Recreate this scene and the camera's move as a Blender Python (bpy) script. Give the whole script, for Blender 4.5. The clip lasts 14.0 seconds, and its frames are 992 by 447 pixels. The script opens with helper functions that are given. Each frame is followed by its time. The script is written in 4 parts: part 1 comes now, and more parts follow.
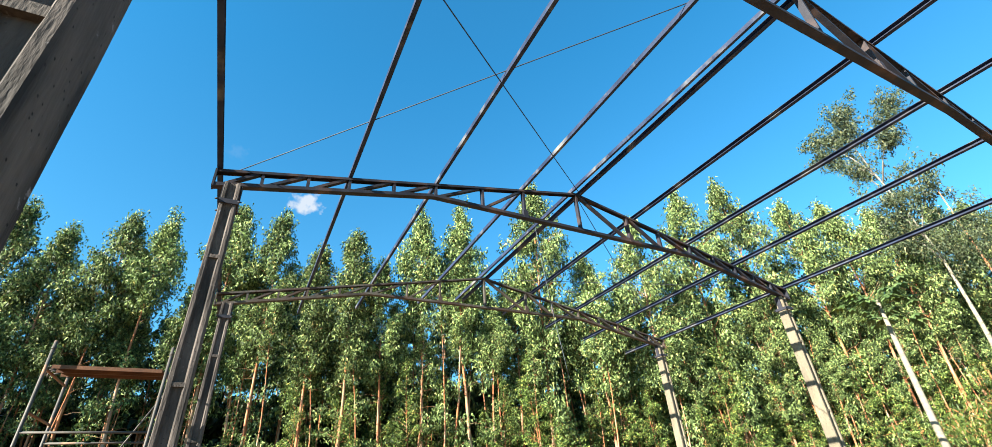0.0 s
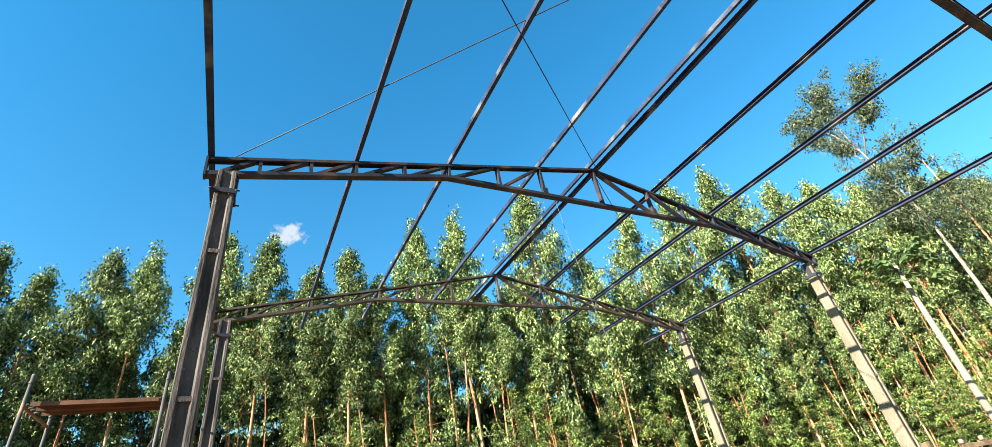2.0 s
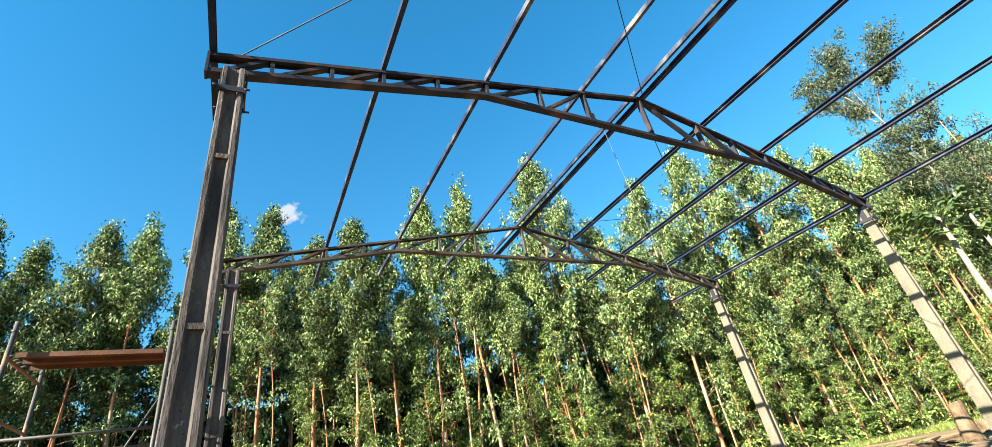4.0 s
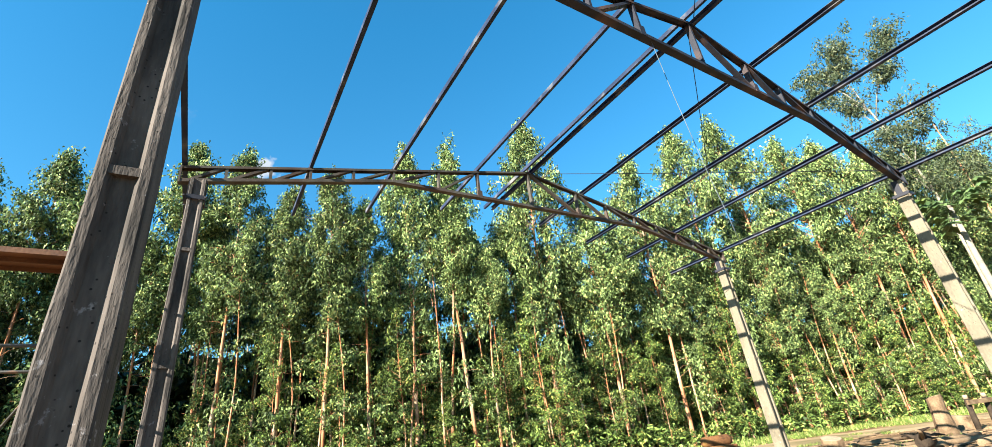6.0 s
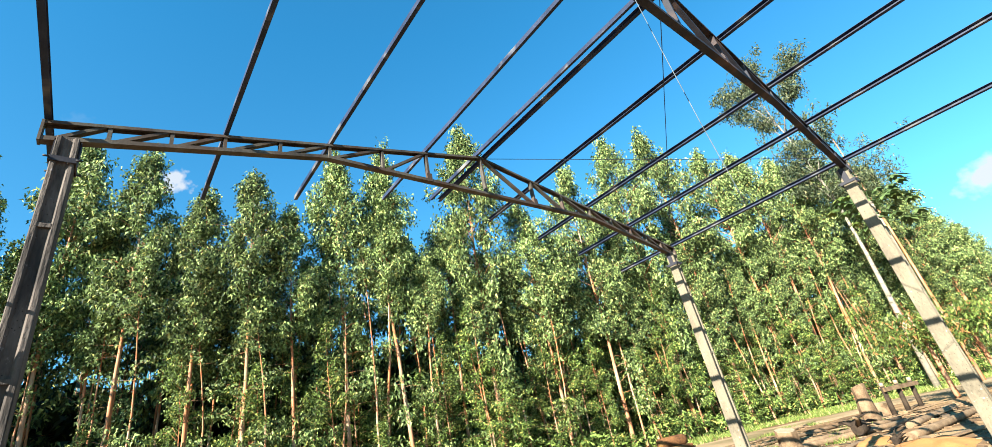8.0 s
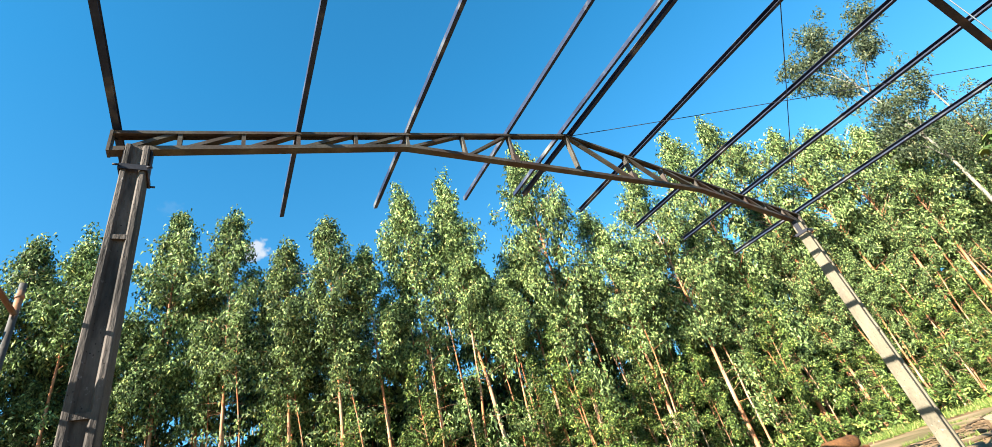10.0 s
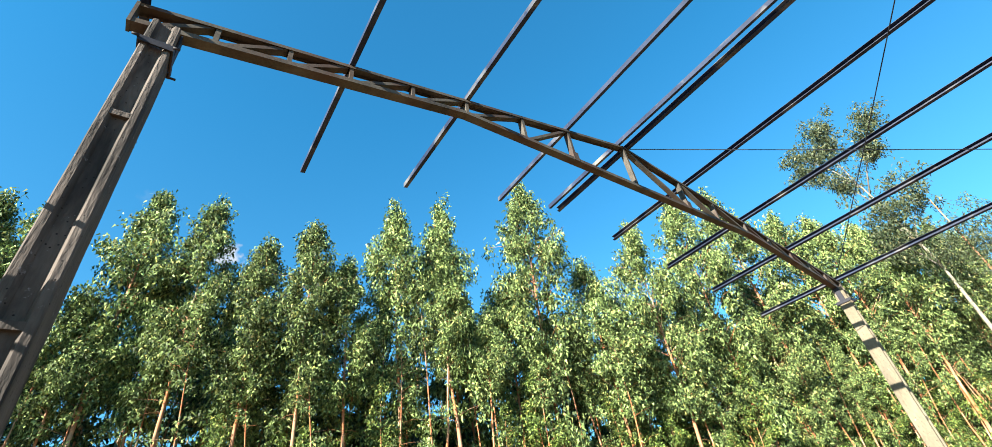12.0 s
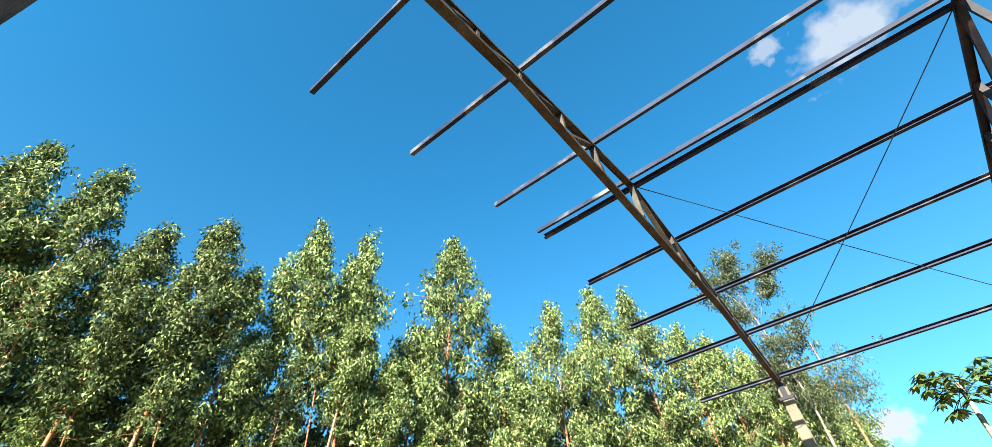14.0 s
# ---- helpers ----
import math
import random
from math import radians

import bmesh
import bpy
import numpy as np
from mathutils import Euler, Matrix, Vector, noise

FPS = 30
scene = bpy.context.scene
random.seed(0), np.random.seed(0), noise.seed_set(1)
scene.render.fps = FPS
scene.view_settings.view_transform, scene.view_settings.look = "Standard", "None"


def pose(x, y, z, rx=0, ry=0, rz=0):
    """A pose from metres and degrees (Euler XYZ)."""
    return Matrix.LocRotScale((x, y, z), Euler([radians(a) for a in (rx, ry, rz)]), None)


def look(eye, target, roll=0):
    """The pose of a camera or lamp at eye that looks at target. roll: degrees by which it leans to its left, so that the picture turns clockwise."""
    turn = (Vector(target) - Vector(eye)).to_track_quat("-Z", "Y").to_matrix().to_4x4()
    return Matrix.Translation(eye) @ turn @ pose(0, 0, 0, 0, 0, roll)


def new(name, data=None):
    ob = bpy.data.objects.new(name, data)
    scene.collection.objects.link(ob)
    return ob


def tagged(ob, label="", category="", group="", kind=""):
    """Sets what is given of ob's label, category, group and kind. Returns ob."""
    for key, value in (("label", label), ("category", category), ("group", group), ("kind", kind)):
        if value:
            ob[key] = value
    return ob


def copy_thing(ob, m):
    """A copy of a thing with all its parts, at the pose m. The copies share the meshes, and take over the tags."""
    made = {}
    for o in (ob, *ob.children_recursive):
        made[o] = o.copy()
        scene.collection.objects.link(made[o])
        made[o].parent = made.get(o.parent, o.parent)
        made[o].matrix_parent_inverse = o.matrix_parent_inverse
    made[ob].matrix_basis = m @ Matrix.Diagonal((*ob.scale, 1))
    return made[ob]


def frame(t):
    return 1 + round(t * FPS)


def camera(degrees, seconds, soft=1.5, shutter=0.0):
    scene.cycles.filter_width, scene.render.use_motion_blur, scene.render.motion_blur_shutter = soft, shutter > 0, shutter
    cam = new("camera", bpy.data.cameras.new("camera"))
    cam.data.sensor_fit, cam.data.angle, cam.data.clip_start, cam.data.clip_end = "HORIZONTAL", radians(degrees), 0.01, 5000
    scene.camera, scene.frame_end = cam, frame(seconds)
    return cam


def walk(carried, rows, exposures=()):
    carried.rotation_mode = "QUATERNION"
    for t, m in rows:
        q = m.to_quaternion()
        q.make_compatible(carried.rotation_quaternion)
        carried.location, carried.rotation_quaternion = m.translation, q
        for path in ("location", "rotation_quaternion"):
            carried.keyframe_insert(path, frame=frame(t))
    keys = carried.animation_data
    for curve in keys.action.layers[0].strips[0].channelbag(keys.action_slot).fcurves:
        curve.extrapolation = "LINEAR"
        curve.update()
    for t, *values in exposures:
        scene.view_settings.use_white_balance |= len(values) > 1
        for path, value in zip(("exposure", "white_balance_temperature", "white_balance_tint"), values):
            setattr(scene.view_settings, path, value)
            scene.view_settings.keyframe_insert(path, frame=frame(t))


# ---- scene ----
cam = camera(93.07, 14.0, soft=0.3)
PATH = [
    (0, (0.850, -6.002, 1.530), (1.677, -4.493, 2.550), -4.13),
    (0.5, (0.791, -5.836, 1.522), (1.820, -4.334, 2.350), -8.86),
    (1, (0.616, -5.621, 1.502), (1.669, -4.173, 2.393), -11.40),
    (1.5, (0.559, -5.408, 1.484), (1.576, -3.935, 2.377), -9.41),
    (2, (0.691, -5.013, 1.480), (1.564, -3.559, 2.539), -10.36),
    (2.5, (0.788, -4.632, 1.479), (1.624, -3.118, 2.484), -8.41),
    (3, (0.732, -4.367, 1.460), (1.552, -2.824, 2.434), -8.18),
    (3.2, (0.644, -4.224, 1.465), (1.509, -2.699, 2.428), -9.91),
    (5.3, (0.557, -2.949, 1.469), (1.487, -1.479, 2.456), -9.95),
    (5.5, (0.569, -2.781, 1.465), (1.512, -1.313, 2.442), -8.25),
    (6, (0.664, -2.438, 1.463), (1.646, -0.927, 2.331), -7.09),
    (6.5, (0.645, -2.091, 1.487), (1.675, -0.548, 2.232), -9.36),
    (7, (0.702, -1.946, 1.528), (1.858, -0.497, 2.279), -8.36),
    (7.2, (0.758, -1.803, 1.478), (1.933, -0.382, 2.253), -8.55),
    (9.3, (1.004, -0.554, 1.463), (2.213, 0.651, 2.507), -15.48),
    (9.5, (1.018, -0.363, 1.475), (2.135, 0.916, 2.532), -15.90),
    (10, (1.052, 0.042, 1.495), (2.035, 1.439, 2.535), -16.34),
    (10.5, (1.062, 0.471, 1.548), (1.812, 1.925, 2.698), -9.41),
    (11, (0.942, 0.849, 1.562), (1.661, 2.258, 2.786), -5.09),
    (11.5, (0.910, 1.150, 1.564), (1.837, 2.457, 2.761), -9.01),
    (12, (0.874, 1.443, 1.586), (1.888, 2.697, 2.768), -9.02),
    (12.5, (0.800, 1.849, 1.508), (1.802, 3.098, 2.706), -7.85),
    (13, (0.845, 2.288, 1.394), (1.858, 3.474, 2.646), -5.94),
    (13.5, (0.830, 2.720, 1.367), (1.857, 3.771, 2.724), -2.38),
    (14, (0.754, 3.119, 1.356), (1.916, 3.984, 2.735), -4.49),
]
EXPOSURE = [(0.0, 2.54), (14.0, 2.54)]
walk(cam, [(t, look(eye, target, roll)) for t, eye, target, roll in PATH], EXPOSURE)

# ---- light ----
SUN_FROM = Vector((-1.0, -0.24, 0.461)).normalized()
world = bpy.data.worlds.new("sky")
scene.world = world
world.use_nodes = True
wn, wl = world.node_tree.nodes, world.node_tree.links
wn.clear()
w_out = wn.new("ShaderNodeOutputWorld")
w_bg = wn.new("ShaderNodeBackground")
w_sky = wn.new("ShaderNodeTexSky")
w_sky.sky_type, w_sky.sun_disc = "NISHITA", False
w_sky.sun_elevation = math.asin(SUN_FROM.z)
w_sky.sun_rotation = math.atan2(SUN_FROM.x, SUN_FROM.y)
w_sky.air_density, w_sky.dust_density, w_sky.ozone_density = 1.0, 0.3, 2.5
w_bg.inputs["Strength"].default_value = 0.05
w_co = wn.new("ShaderNodeTexCoord")


def cloud_mask(direction, size, seed):
    """A soft cloud patch in the sky, ragged by noise."""
    d = Vector(direction).normalized()
    off = wn.new("ShaderNodeVectorMath")
    off.operation = "SUBTRACT"
    wl.new(w_co.outputs["Generated"], off.inputs[0])
    off.inputs[1].default_value = d
    sc = wn.new("ShaderNodeVectorMath")
    sc.operation = "MULTIPLY"
    wl.new(off.outputs[0], sc.inputs[0])
    sc.inputs[1].default_value = (1 / size, 1 / size, 1.6 / size)
    ln = wn.new("ShaderNodeVectorMath")
    ln.operation = "LENGTH"
    wl.new(sc.outputs[0], ln.inputs[0])
    nz = wn.new("ShaderNodeTexNoise")
    nz.noise_dimensions = "4D"
    nz.inputs["Scale"].default_value = 1.6 / size
    nz.inputs["Detail"].default_value = 6.0
    nz.inputs["W"].default_value = seed
    wl.new(w_co.outputs["Generated"], nz.inputs["Vector"])
    add = wn.new("ShaderNodeMath")
    add.operation = "MULTIPLY_ADD"
    wl.new(nz.outputs[0], add.inputs[0])
    add.inputs[1].default_value = -2.6
    wl.new(ln.outputs["Value"], add.inputs[2])
    mp = wn.new("ShaderNodeMapRange")
    wl.new(add.outputs[0], mp.inputs["Value"])
    mp.inputs["From Min"].default_value, mp.inputs["From Max"].default_value = -0.85, -0.25
    mp.inputs["To Min"].default_value, mp.inputs["To Max"].default_value = 1.0, 0.0
    return mp.outputs[0]


tint = wn.new("ShaderNodeMix")
tint.data_type, tint.blend_type = "RGBA", "MULTIPLY"
tint.inputs["Factor"].default_value = 1.0
w_sep = wn.new("ShaderNodeSeparateXYZ")
wl.new(w_co.outputs["Generated"], w_sep.inputs[0])
w_hgt = wn.new("ShaderNodeMapRange")
w_hgt.inputs["From Min"].default_value, w_hgt.inputs["From Max"].default_value = 0.05, 0.75
wl.new(w_sep.outputs["Z"], w_hgt.inputs["Value"])
w_tone = wn.new("ShaderNodeMix")
w_tone.data_type = "RGBA"
w_tone.inputs["A"].default_value = (0.49, 0.92, 0.97, 1)
w_tone.inputs["B"].default_value = (0.22, 1.01, 1.20, 1)
wl.new(w_hgt.outputs[0], w_tone.inputs["Factor"])
wl.new(w_tone.outputs["Result"], tint.inputs["B"])
wl.new(w_sky.outputs[0], tint.inputs["A"])
sky_col = tint.outputs["Result"]
for direction, size, seed, thick in (((0.046, 0.846, 0.53), 0.030, 3.0, 0.85), ((0.654, -0.245, 0.716), 0.075, 1.0, 0.75),
                                     ((0.629, -0.150, 0.762), 0.030, 5.0, 0.55), ((0.9714, -0.0125, 0.2371), 0.045, 8.0, 0.95),
                                     ((-0.091, 0.805, 0.586), 0.018, 4.0, 0.05)):
    mix = wn.new("ShaderNodeMix")
    mix.data_type = "RGBA"
    th = wn.new("ShaderNodeMath")
    th.operation = "MULTIPLY"
    wl.new(cloud_mask(direction, size, seed), th.inputs[0])
    th.inputs[1].default_value = thick
    wl.new(th.outputs[0], mix.inputs["Factor"])
    wl.new(sky_col, mix.inputs["A"])
    mix.inputs["B"].default_value = (3.0, 3.2, 3.45, 1)
    sky_col = mix.outputs["Result"]
wl.new(sky_col, w_bg.inputs["Color"])
wl.new(w_bg.outputs[0], w_out.inputs[0])

sun = new("sun", bpy.data.lights.new("sun", "SUN"))
sun.data.energy, sun.data.angle, sun.data.color = 4.8, radians(0.27), (1.0, 0.93, 0.78)
sun.matrix_world = look((0, 0, 30), Vector((0, 0, 30)) - SUN_FROM)


# ---- materials ----
def material(name, dark, light, scale=4.0, rough=0.8, metal=0.0, bump=0.2, fine=40.0, spec=0.4, third=None, third_scale=1.5, third_amount=(0.55, 0.65),
             stretch=(1, 1, 1), per_object=0.0, coords="Object", flake=None, wash=0.0):
    m = bpy.data.materials.new(name)
    m.use_nodes = True
    n, l = m.node_tree.nodes, m.node_tree.links
    b = n["Principled BSDF"]
    b.inputs["Metallic"].default_value = metal
    b.inputs["Specular IOR Level"].default_value = spec
    co = n.new("ShaderNodeTexCoord")
    mp = n.new("ShaderNodeMapping")
    mp.inputs["Scale"].default_value = stretch
    l.new(co.outputs[coords], mp.inputs["Vector"])
    big = n.new("ShaderNodeTexNoise")
    big.inputs["Scale"].default_value, big.inputs["Detail"].default_value = scale, 6
    l.new(mp.outputs[0], big.inputs["Vector"])
    small = n.new("ShaderNodeTexNoise")
    small.inputs["Scale"].default_value, small.inputs["Detail"].default_value = fine, 4
    l.new(mp.outputs[0], small.inputs["Vector"])
    add = n.new("ShaderNodeMath")
    add.operation = "MULTIPLY_ADD"
    add.inputs[1].default_value = 0.45
    l.new(small.outputs[0], add.inputs[0])
    l.new(big.outputs[0], add.inputs[2])
    fac = add.outputs[0]
    if per_object:
        oi = n.new("ShaderNodeObjectInfo")
        a2 = n.new("ShaderNodeMath")
        a2.operation = "MULTIPLY_ADD"
        a2.inputs[1].default_value = per_object
        l.new(oi.outputs["Random"], a2.inputs[0])
        l.new(fac, a2.inputs[2])
        a3 = n.new("ShaderNodeMath")
        a3.operation = "SUBTRACT"
        a3.inputs[1].default_value = per_object / 2
        l.new(a2.outputs[0], a3.inputs[0])
        fac = a3.outputs[0]
    ramp = n.new("ShaderNodeValToRGB")
    ramp.color_ramp.elements[0].position, ramp.color_ramp.elements[1].position = 0.5, 0.95
    ramp.color_ramp.elements[0].color, ramp.color_ramp.elements[1].color = (*dark, 1), (*light, 1)
    l.new(fac, ramp.inputs[0])
    col = ramp.outputs[0]
    if third:
        t = n.new("ShaderNodeTexNoise")
        t.inputs["Scale"].default_value, t.inputs["Detail"].default_value = third_scale, 8
        l.new(mp.outputs[0], t.inputs["Vector"])
        r = n.new("ShaderNodeMapRange")
        r.inputs["From Min"].default_value, r.inputs["From Max"].default_value = third_amount
        l.new(t.outputs[0], r.inputs["Value"])
        mx = n.new("ShaderNodeMix")
        mx.data_type = "RGBA"
        l.new(r.outputs[0], mx.inputs["Factor"])
        l.new(col, mx.inputs["A"])
        mx.inputs["B"].default_value = (*third, 1)
        col = mx.outputs["Result"]
    if flake:
        t = n.new("ShaderNodeTexNoise")
        t.inputs["Scale"].default_value, t.inputs["Detail"].default_value, t.inputs["Roughness"].default_value = 13.0, 9, 0.66
        l.new(co.outputs[coords], t.inputs["Vector"])
        r = n.new("ShaderNodeMapRange")
        r.inputs["From Min"].default_value, r.inputs["From Max"].default_value = 0.64, 0.69
        sp = n.new("ShaderNodeSeparateXYZ")
        l.new(co.outputs[coords], sp.inputs[0])
        low = n.new("ShaderNodeMapRange")
        low.inputs["From Min"].default_value, low.inputs["From Max"].default_value = 0.7, 2.3
        low.inputs["To Min"].default_value, low.inputs["To Max"].default_value = wash, 0.0
        l.new(sp.outputs["Z"], low.inputs["Value"])
        sm = n.new("ShaderNodeMath")
        sm.operation = "ADD"
        l.new(t.outputs[0], sm.inputs[0])
        l.new(low.outputs[0], sm.inputs[1])
        l.new(sm.outputs[0], r.inputs["Value"])
        mx = n.new("ShaderNodeMix")
        mx.data_type = "RGBA"
        l.new(r.outputs[0], mx.inputs["Factor"])
        l.new(col, mx.inputs["A"])
        mx.inputs["B"].default_value = (*flake, 1)
        pit = n.new("ShaderNodeTexVoronoi")
        pit.inputs["Scale"].default_value = 26
        l.new(co.outputs[coords], pit.inputs["Vector"])
        pr = n.new("ShaderNodeMapRange")
        pr.inputs["From Min"].default_value, pr.inputs["From Max"].default_value = 0.10, 0.16
        l.new(pit.outputs["Distance"], pr.inputs["Value"])
        dk = n.new("ShaderNodeMix")
        dk.data_type = "RGBA"
        l.new(pr.outputs[0], dk.inputs["Factor"])
        dk.inputs["A"].default_value = (*[c * 0.3 for c in dark], 1)
        l.new(mx.outputs["Result"], dk.inputs["B"])
        col = dk.outputs["Result"]
    l.new(col, b.inputs["Base Color"])
    rr = n.new("ShaderNodeMapRange")
    rr.inputs["To Min"].default_value, rr.inputs["To Max"].default_value = max(0.05, rough - 0.12), min(1, rough + 0.1)
    l.new(small.outputs[0], rr.inputs["Value"])
    l.new(rr.outputs[0], b.inputs["Roughness"])
    bp = n.new("ShaderNodeBump")
    bp.inputs["Strength"].default_value, bp.inputs["Distance"].default_value = bump, 0.02
    l.new(add.outputs[0], bp.inputs["Height"])
    l.new(bp.outputs[0], b.inputs["Normal"])
    return m


def leaf_material(name, dark, light, odd, odd_share=0.06, see_through=0.24, gloss=0.5):
    """Leaves: colour varies from leaf to leaf and tree to tree; some light passes through."""
    m = bpy.data.materials.new(name)
    m.use_nodes = True
    n, l = m.node_tree.nodes, m.node_tree.links
    b = n["Principled BSDF"]
    geo = n.new("ShaderNodeNewGeometry")
    oi = n.new("ShaderNodeObjectInfo")
    ramp = n.new("ShaderNodeValToRGB")
    ramp.color_ramp.elements[0].color = (*dark, 1)
    ramp.color_ramp.elements[1].position = 1 - odd_share - 0.02
    ramp.color_ramp.elements[1].color = (*light, 1)
    e = ramp.color_ramp.elements.new(1 - odd_share)
    e.color = (*odd, 1)
    e = ramp.color_ramp.elements.new(0.55)
    e.color = (*[0.68 * a + 0.32 * b for a, b in zip(dark, light)], 1)
    l.new(geo.outputs["Random Per Island"], ramp.inputs[0])
    hs = n.new("ShaderNodeHueSaturation")
    mr = n.new("ShaderNodeMapRange")
    mr.inputs["To Min"].default_value, mr.inputs["To Max"].default_value = 0.75, 1.2
    l.new(oi.outputs["Random"], mr.inputs["Value"])
    l.new(mr.outputs[0], hs.inputs["Value"])
    l.new(ramp.outputs[0], hs.inputs["Color"])
    l.new(hs.outputs[0], b.inputs["Base Color"])
    b.inputs["Roughness"].default_value = gloss
    b.inputs["Specular IOR Level"].default_value = 0.18
    tr = n.new("ShaderNodeBsdfTranslucent")
    l.new(hs.outputs[0], tr.inputs["Color"])
    ms = n.new("ShaderNodeMixShader")
    ms.inputs[0].default_value = see_through
    l.new(b.outputs[0], ms.inputs[1])
    l.new(tr.outputs[0], ms.inputs[2])
    l.new(ms.outputs[0], n["Material Output"].inputs["Surface"])
    return m


PRIMER = material("rusty_primer", (0.014, 0.012, 0.011), (0.082, 0.073, 0.060), 3.0, 0.7, 0.05, 0.15, 50, 0.25, (0.045, 0.024, 0.017), 1.8, (0.48, 0.68))
PAPAYA_BARK = material("papaya_bark", (0.13, 0.118, 0.090), (0.25, 0.225, 0.175), 2.0, 0.9, 0, 0.4, 18, 0.25, (0.07, 0.06, 0.05), 2.4, (0.58, 0.70), (1, 1, 2.5))
STEEL = material("painted_steel", (0.009, 0.010, 0.016), (0.026, 0.027, 0.036), 3.0, 0.6, 0.0, 0.12, 60, 0.14, (0.095, 0.056, 0.040), 2.0, (0.52, 0.72))
PURLIN = material("purlin_steel", (0.005, 0.010, 0.028), (0.022, 0.033, 0.068), 3.0, 0.6, 0.0, 0.08, 60, 0.15, (0.12, 0.12, 0.12), 2.4, (0.56, 0.74))
CABLE = material("cable_steel", (0.006, 0.009, 0.016), (0.020, 0.024, 0.034), 8.0, 0.6, 0.2, 0.1)
CORD = material("nylon_cord", (0.04, 0.055, 0.07), (0.10, 0.12, 0.14), 8.0, 0.6, 0.0, 0.1)
# One concrete in two tones: shade darkened into the first, sunlight into the second.
SHADED_CONCRETE = material("shaded_old_concrete", (0.031, 0.025, 0.0225), (0.098, 0.082, 0.075), 3.4, 0.9, 0.0, 0.8, 34, 0.25, (0.022, 0.019, 0.018), 4.2, (0.50, 0.66), (1.6, 1.6, 0.32), 0.10, flake=(0.165, 0.152, 0.158), wash=0.10)
SUNLIT_CONCRETE = material("sunlit_concrete", (0.080, 0.068, 0.049), (0.170, 0.146, 0.106), 2.6, 0.9, 0.0, 0.4, 34, 0.25, (0.10, 0.085, 0.07), 2.0, (0.58, 0.72), (1, 1, 0.5), 0.08, flake=(0.28, 0.26, 0.22))
BARK = material("eucalyptus_bark", (0.20, 0.12, 0.075), (0.46, 0.34, 0.235), 1.4, 0.85, 0.0, 0.5, 14, 0.25, (0.33, 0.125, 0.055), 0.9, (0.38, 0.54), (2.2, 2.2, 0.4), 0.15)
PALE_BARK = material("grey_bark", (0.10, 0.085, 0.07), (0.22, 0.20, 0.17), 1.4, 0.9, 0.0, 0.4, 14, 0.2)
LEAF = leaf_material("eucalyptus_leaf", (0.008, 0.019, 0.006), (0.270, 0.370, 0.128), (0.38, 0.38, 0.13), 0.05, 0.14, 0.6)
LEAF_FAR = leaf_material("grey_leaf", (0.026, 0.040, 0.021), (0.135, 0.165, 0.090), (0.20, 0.19, 0.09))
SHRUB = leaf_material("shrub_leaf", (0.013, 0.026, 0.006), (0.21, 0.305, 0.074), (0.36, 0.34, 0.09), 0.07, 0.20, 0.6)
# Leaf green darkened to carry the shade deep inside the plantation.
SHADED_LEAF = leaf_material("shaded_thicket_leaf", (0.010, 0.018, 0.006), (0.035, 0.050, 0.015), (0.07, 0.06, 0.025), 0.05, 0.06)
AUTUMN = leaf_material("yellow_leaf", (0.04, 0.07, 0.015), (0.17, 0.21, 0.05), (0.34, 0.17, 0.07), 0.15)
PAPAYA_LEAF = leaf_material("papaya_leaf", (0.040, 0.075, 0.024), (0.125, 0.185, 0.065), (0.26, 0.28, 0.08), 0.06)
BROAD = leaf_material("banana_leaf", (0.09, 0.16, 0.035), (0.20, 0.31, 0.085), (0.30, 0.32, 0.10), 0.1)
GRASS = leaf_material("grass_blade", (0.07, 0.11, 0.022), (0.21, 0.27, 0.065), (0.34, 0.30, 0.12), 0.15)
DIRT = material("orange_dirt", (0.085, 0.050, 0.026), (0.200, 0.124, 0.064), 0.9, 0.95, 0, 0.9, 9, 0.15, (0.285, 0.190, 0.100), 0.33, (0.46, 0.60))
SAND_ROAD = material("sandy_road", (0.21, 0.145, 0.082), (0.36, 0.265, 0.165), 0.7, 0.95, 0, 0.6, 12, 0.15, (0.13, 0.105, 0.050), 0.35, (0.46, 0.62))
SAND = material("orange_sand", (0.30, 0.128, 0.042), (0.40, 0.195, 0.074), 1.2, 0.95, 0, 0.35, 30, 0.15)
SHEET = material("plastic_sheet", (0.17, 0.19, 0.225), (0.30, 0.315, 0.34), 1.6, 0.28, 0, 0.5, 7, 0.6, (0.14, 0.19, 0.27), 0.8, (0.56, 0.68))
TARP = material("wet_tarpaulin", (0.035, 0.060, 0.105), (0.13, 0.165, 0.225), 1.3, 0.3, 0, 0.5, 7, 0.6, (0.36, 0.39, 0.43), 1.3, (0.60, 0.66))
WOOD = material("weathered_wood", (0.080, 0.050, 0.029), (0.225, 0.155, 0.095), 3.0, 0.9, 0, 0.5, 30, 0.2, None, 1, (0, 1), (1, 1, 1), 0.2)
CUT_WOOD = material("cut_wood", (0.15, 0.105, 0.068), (0.30, 0.225, 0.155), 5.0, 0.9, 0, 0.3, 40, 0.2)
RUST = material("rusty_iron", (0.04, 0.018, 0.009), (0.16, 0.072, 0.026), 5.0, 0.85, 0.2, 0.5, 40, 0.25, (0.24, 0.14, 0.035), 2.0, (0.60, 0.72))
TUBE = material("scaffold_tube", (0.026, 0.023, 0.021), (0.066, 0.060, 0.054), 5.0, 0.65, 0.1, 0.3, 50, 0.4, (0.26, 0.12, 0.06), 4.0, (0.56, 0.68))
